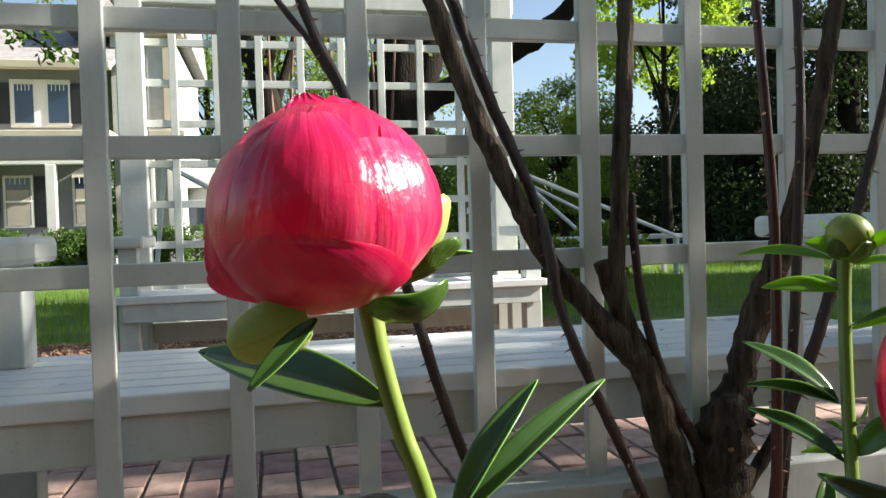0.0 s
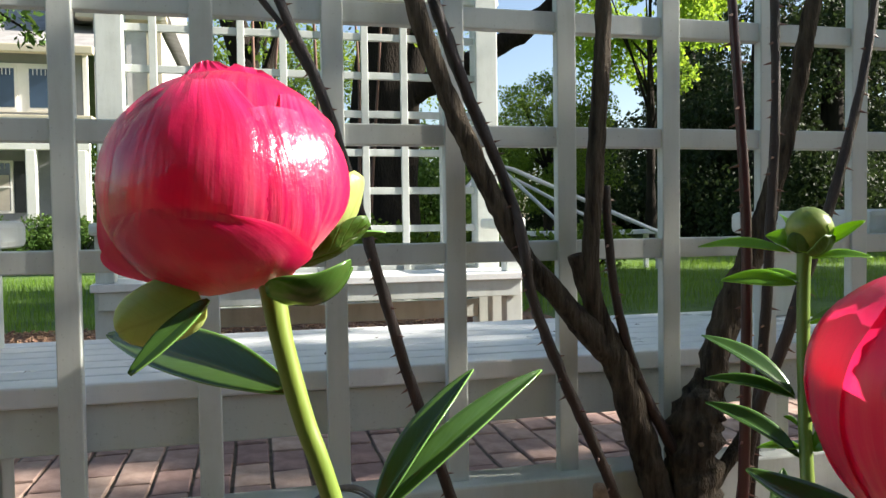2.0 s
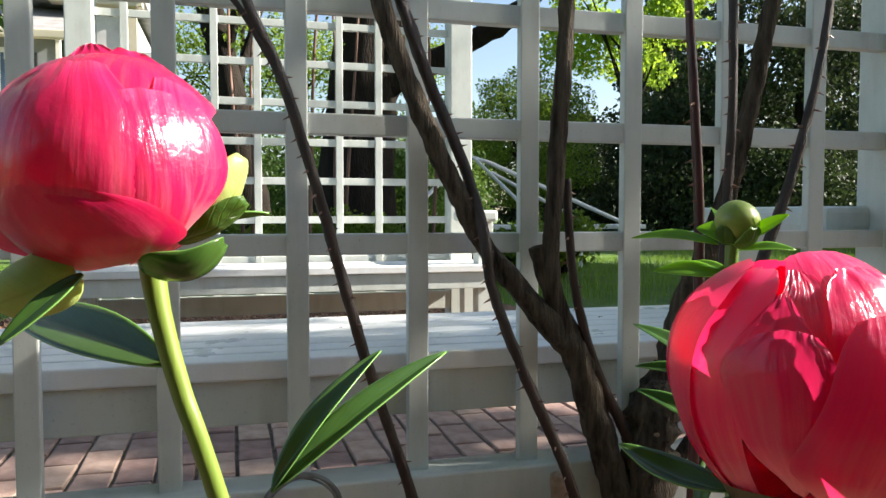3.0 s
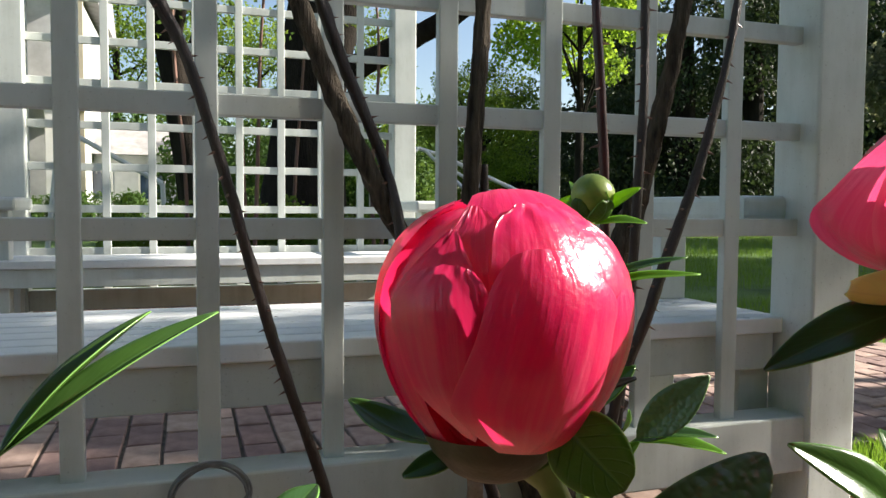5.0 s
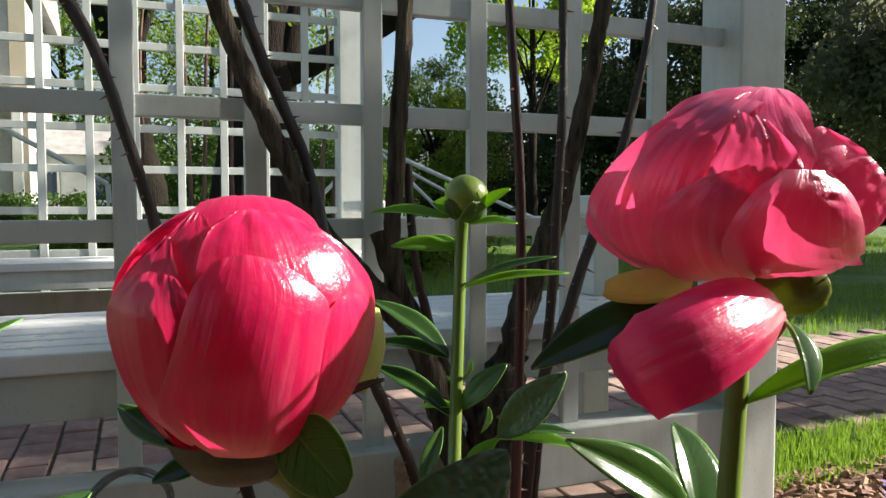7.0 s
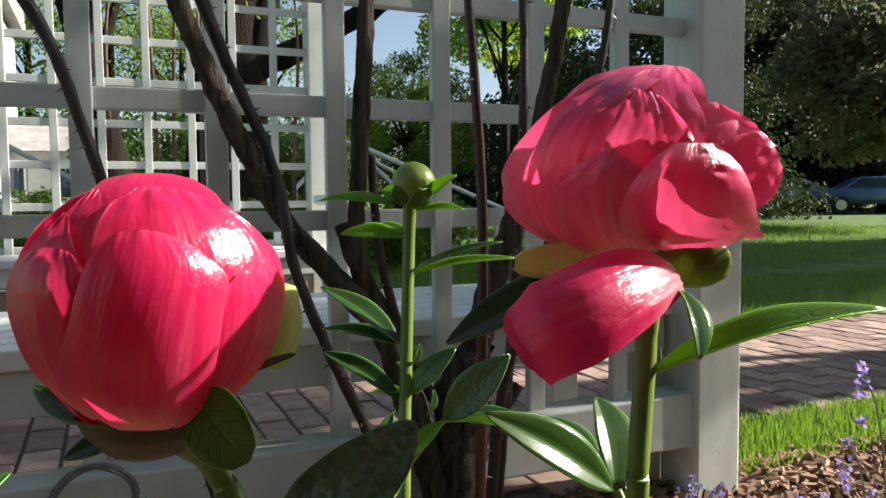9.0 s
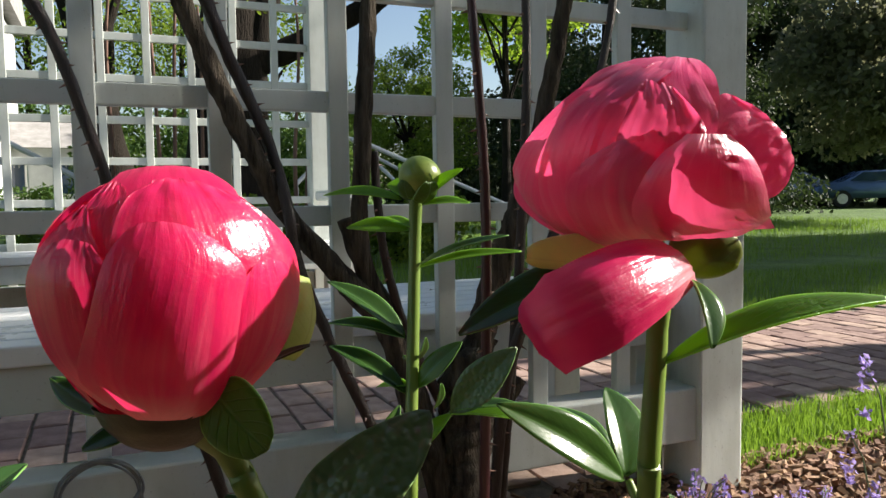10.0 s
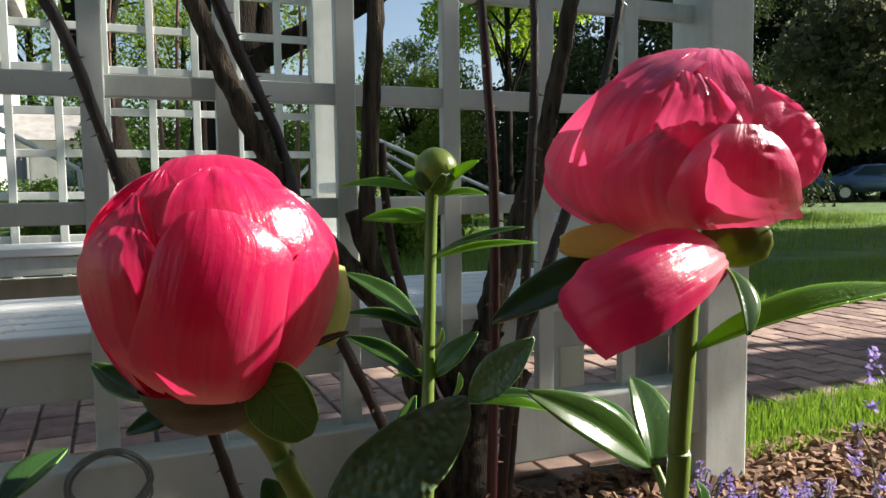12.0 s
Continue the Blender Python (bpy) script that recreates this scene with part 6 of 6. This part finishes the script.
fr = thing("garden_swing_frame", (-0.6, 8, 0), "white metal tube frame leaning beside the house path", "swing")
for a, b in (((-0.9, 8, 1.56), (0.15, 8, 0.95)), ((-0.9, 8, 1.56), (-1.1, 8.2, 0.0)), ((0.15, 8, 0.95), (0.2, 8.1, 0.0))):
    bm = bmesh.new()
    tube(bm, [a, Vector(a).lerp(Vector(b), 0.5), b], 0.03, 0.03, 8, 2)
    local(part("tube", bm, M_METAL, fr))

# ---------- bricks ----------
pave = bpy.data.objects["pavement_bed"]
BW, BL = 0.104, 0.206
shapes = []
for k in range(6):
    rr = random.Random(k)
    bm = box(-BW / 2 + 0.003, BW / 2 - 0.003, -BL / 2 + 0.003, BL / 2 - 0.003, -0.05, 0.0, 0.005)
    for v in bm.verts:
        v.co += Vector((rr.uniform(-1, 1), rr.uniform(-1, 1), rr.uniform(-1, 0.5))) * 0.0012
    me = bpy.data.meshes.new("brick")
    bm.to_mesh(me)
    bm.free()
    me.materials.append(M_BRICK)
    shapes.append(me)
rng = random.Random(5)
rest_v, rest_f, made = [], [], 0
for i in range(-48, 72):
    x = 0.053 + i * 0.108
    for j in range(-3, 8):
        y = 0.50 + j * 0.209 + (0.1045 if i % 2 else 0.0)
        if not ((0.45 if x > 1.75 else 0.14) < y < 1.70):
            continue
        z = 0.006 + rng.uniform(-0.003, 0.003)
        m = Matrix.Translation((x, y, z)) @ Euler((rng.gauss(0, 0.008), rng.gauss(0, 0.008), rng.gauss(0, 0.012))).to_matrix().to_4x4()
        me = rng.choice(shapes)
        if -0.6 < x < 2.0 and made < 300:
            ob = new("brick", me)
            ob.parent = pave
            ob.matrix_basis = m
            made += 1
        else:
            k = len(rest_v)
            rest_v += [tuple(m @ v.co) for v in me.vertices]
            rest_f += [tuple(k + q for q in p.vertices) for p in me.polygons]
me = bpy.data.meshes.new("path_bricks")
me.from_pydata(rest_v, [], rest_f)
me.materials.append(M_BRICK)
ob = new("path_bricks", me)
ob.parent = pave
ob["kind"] = "stuff"
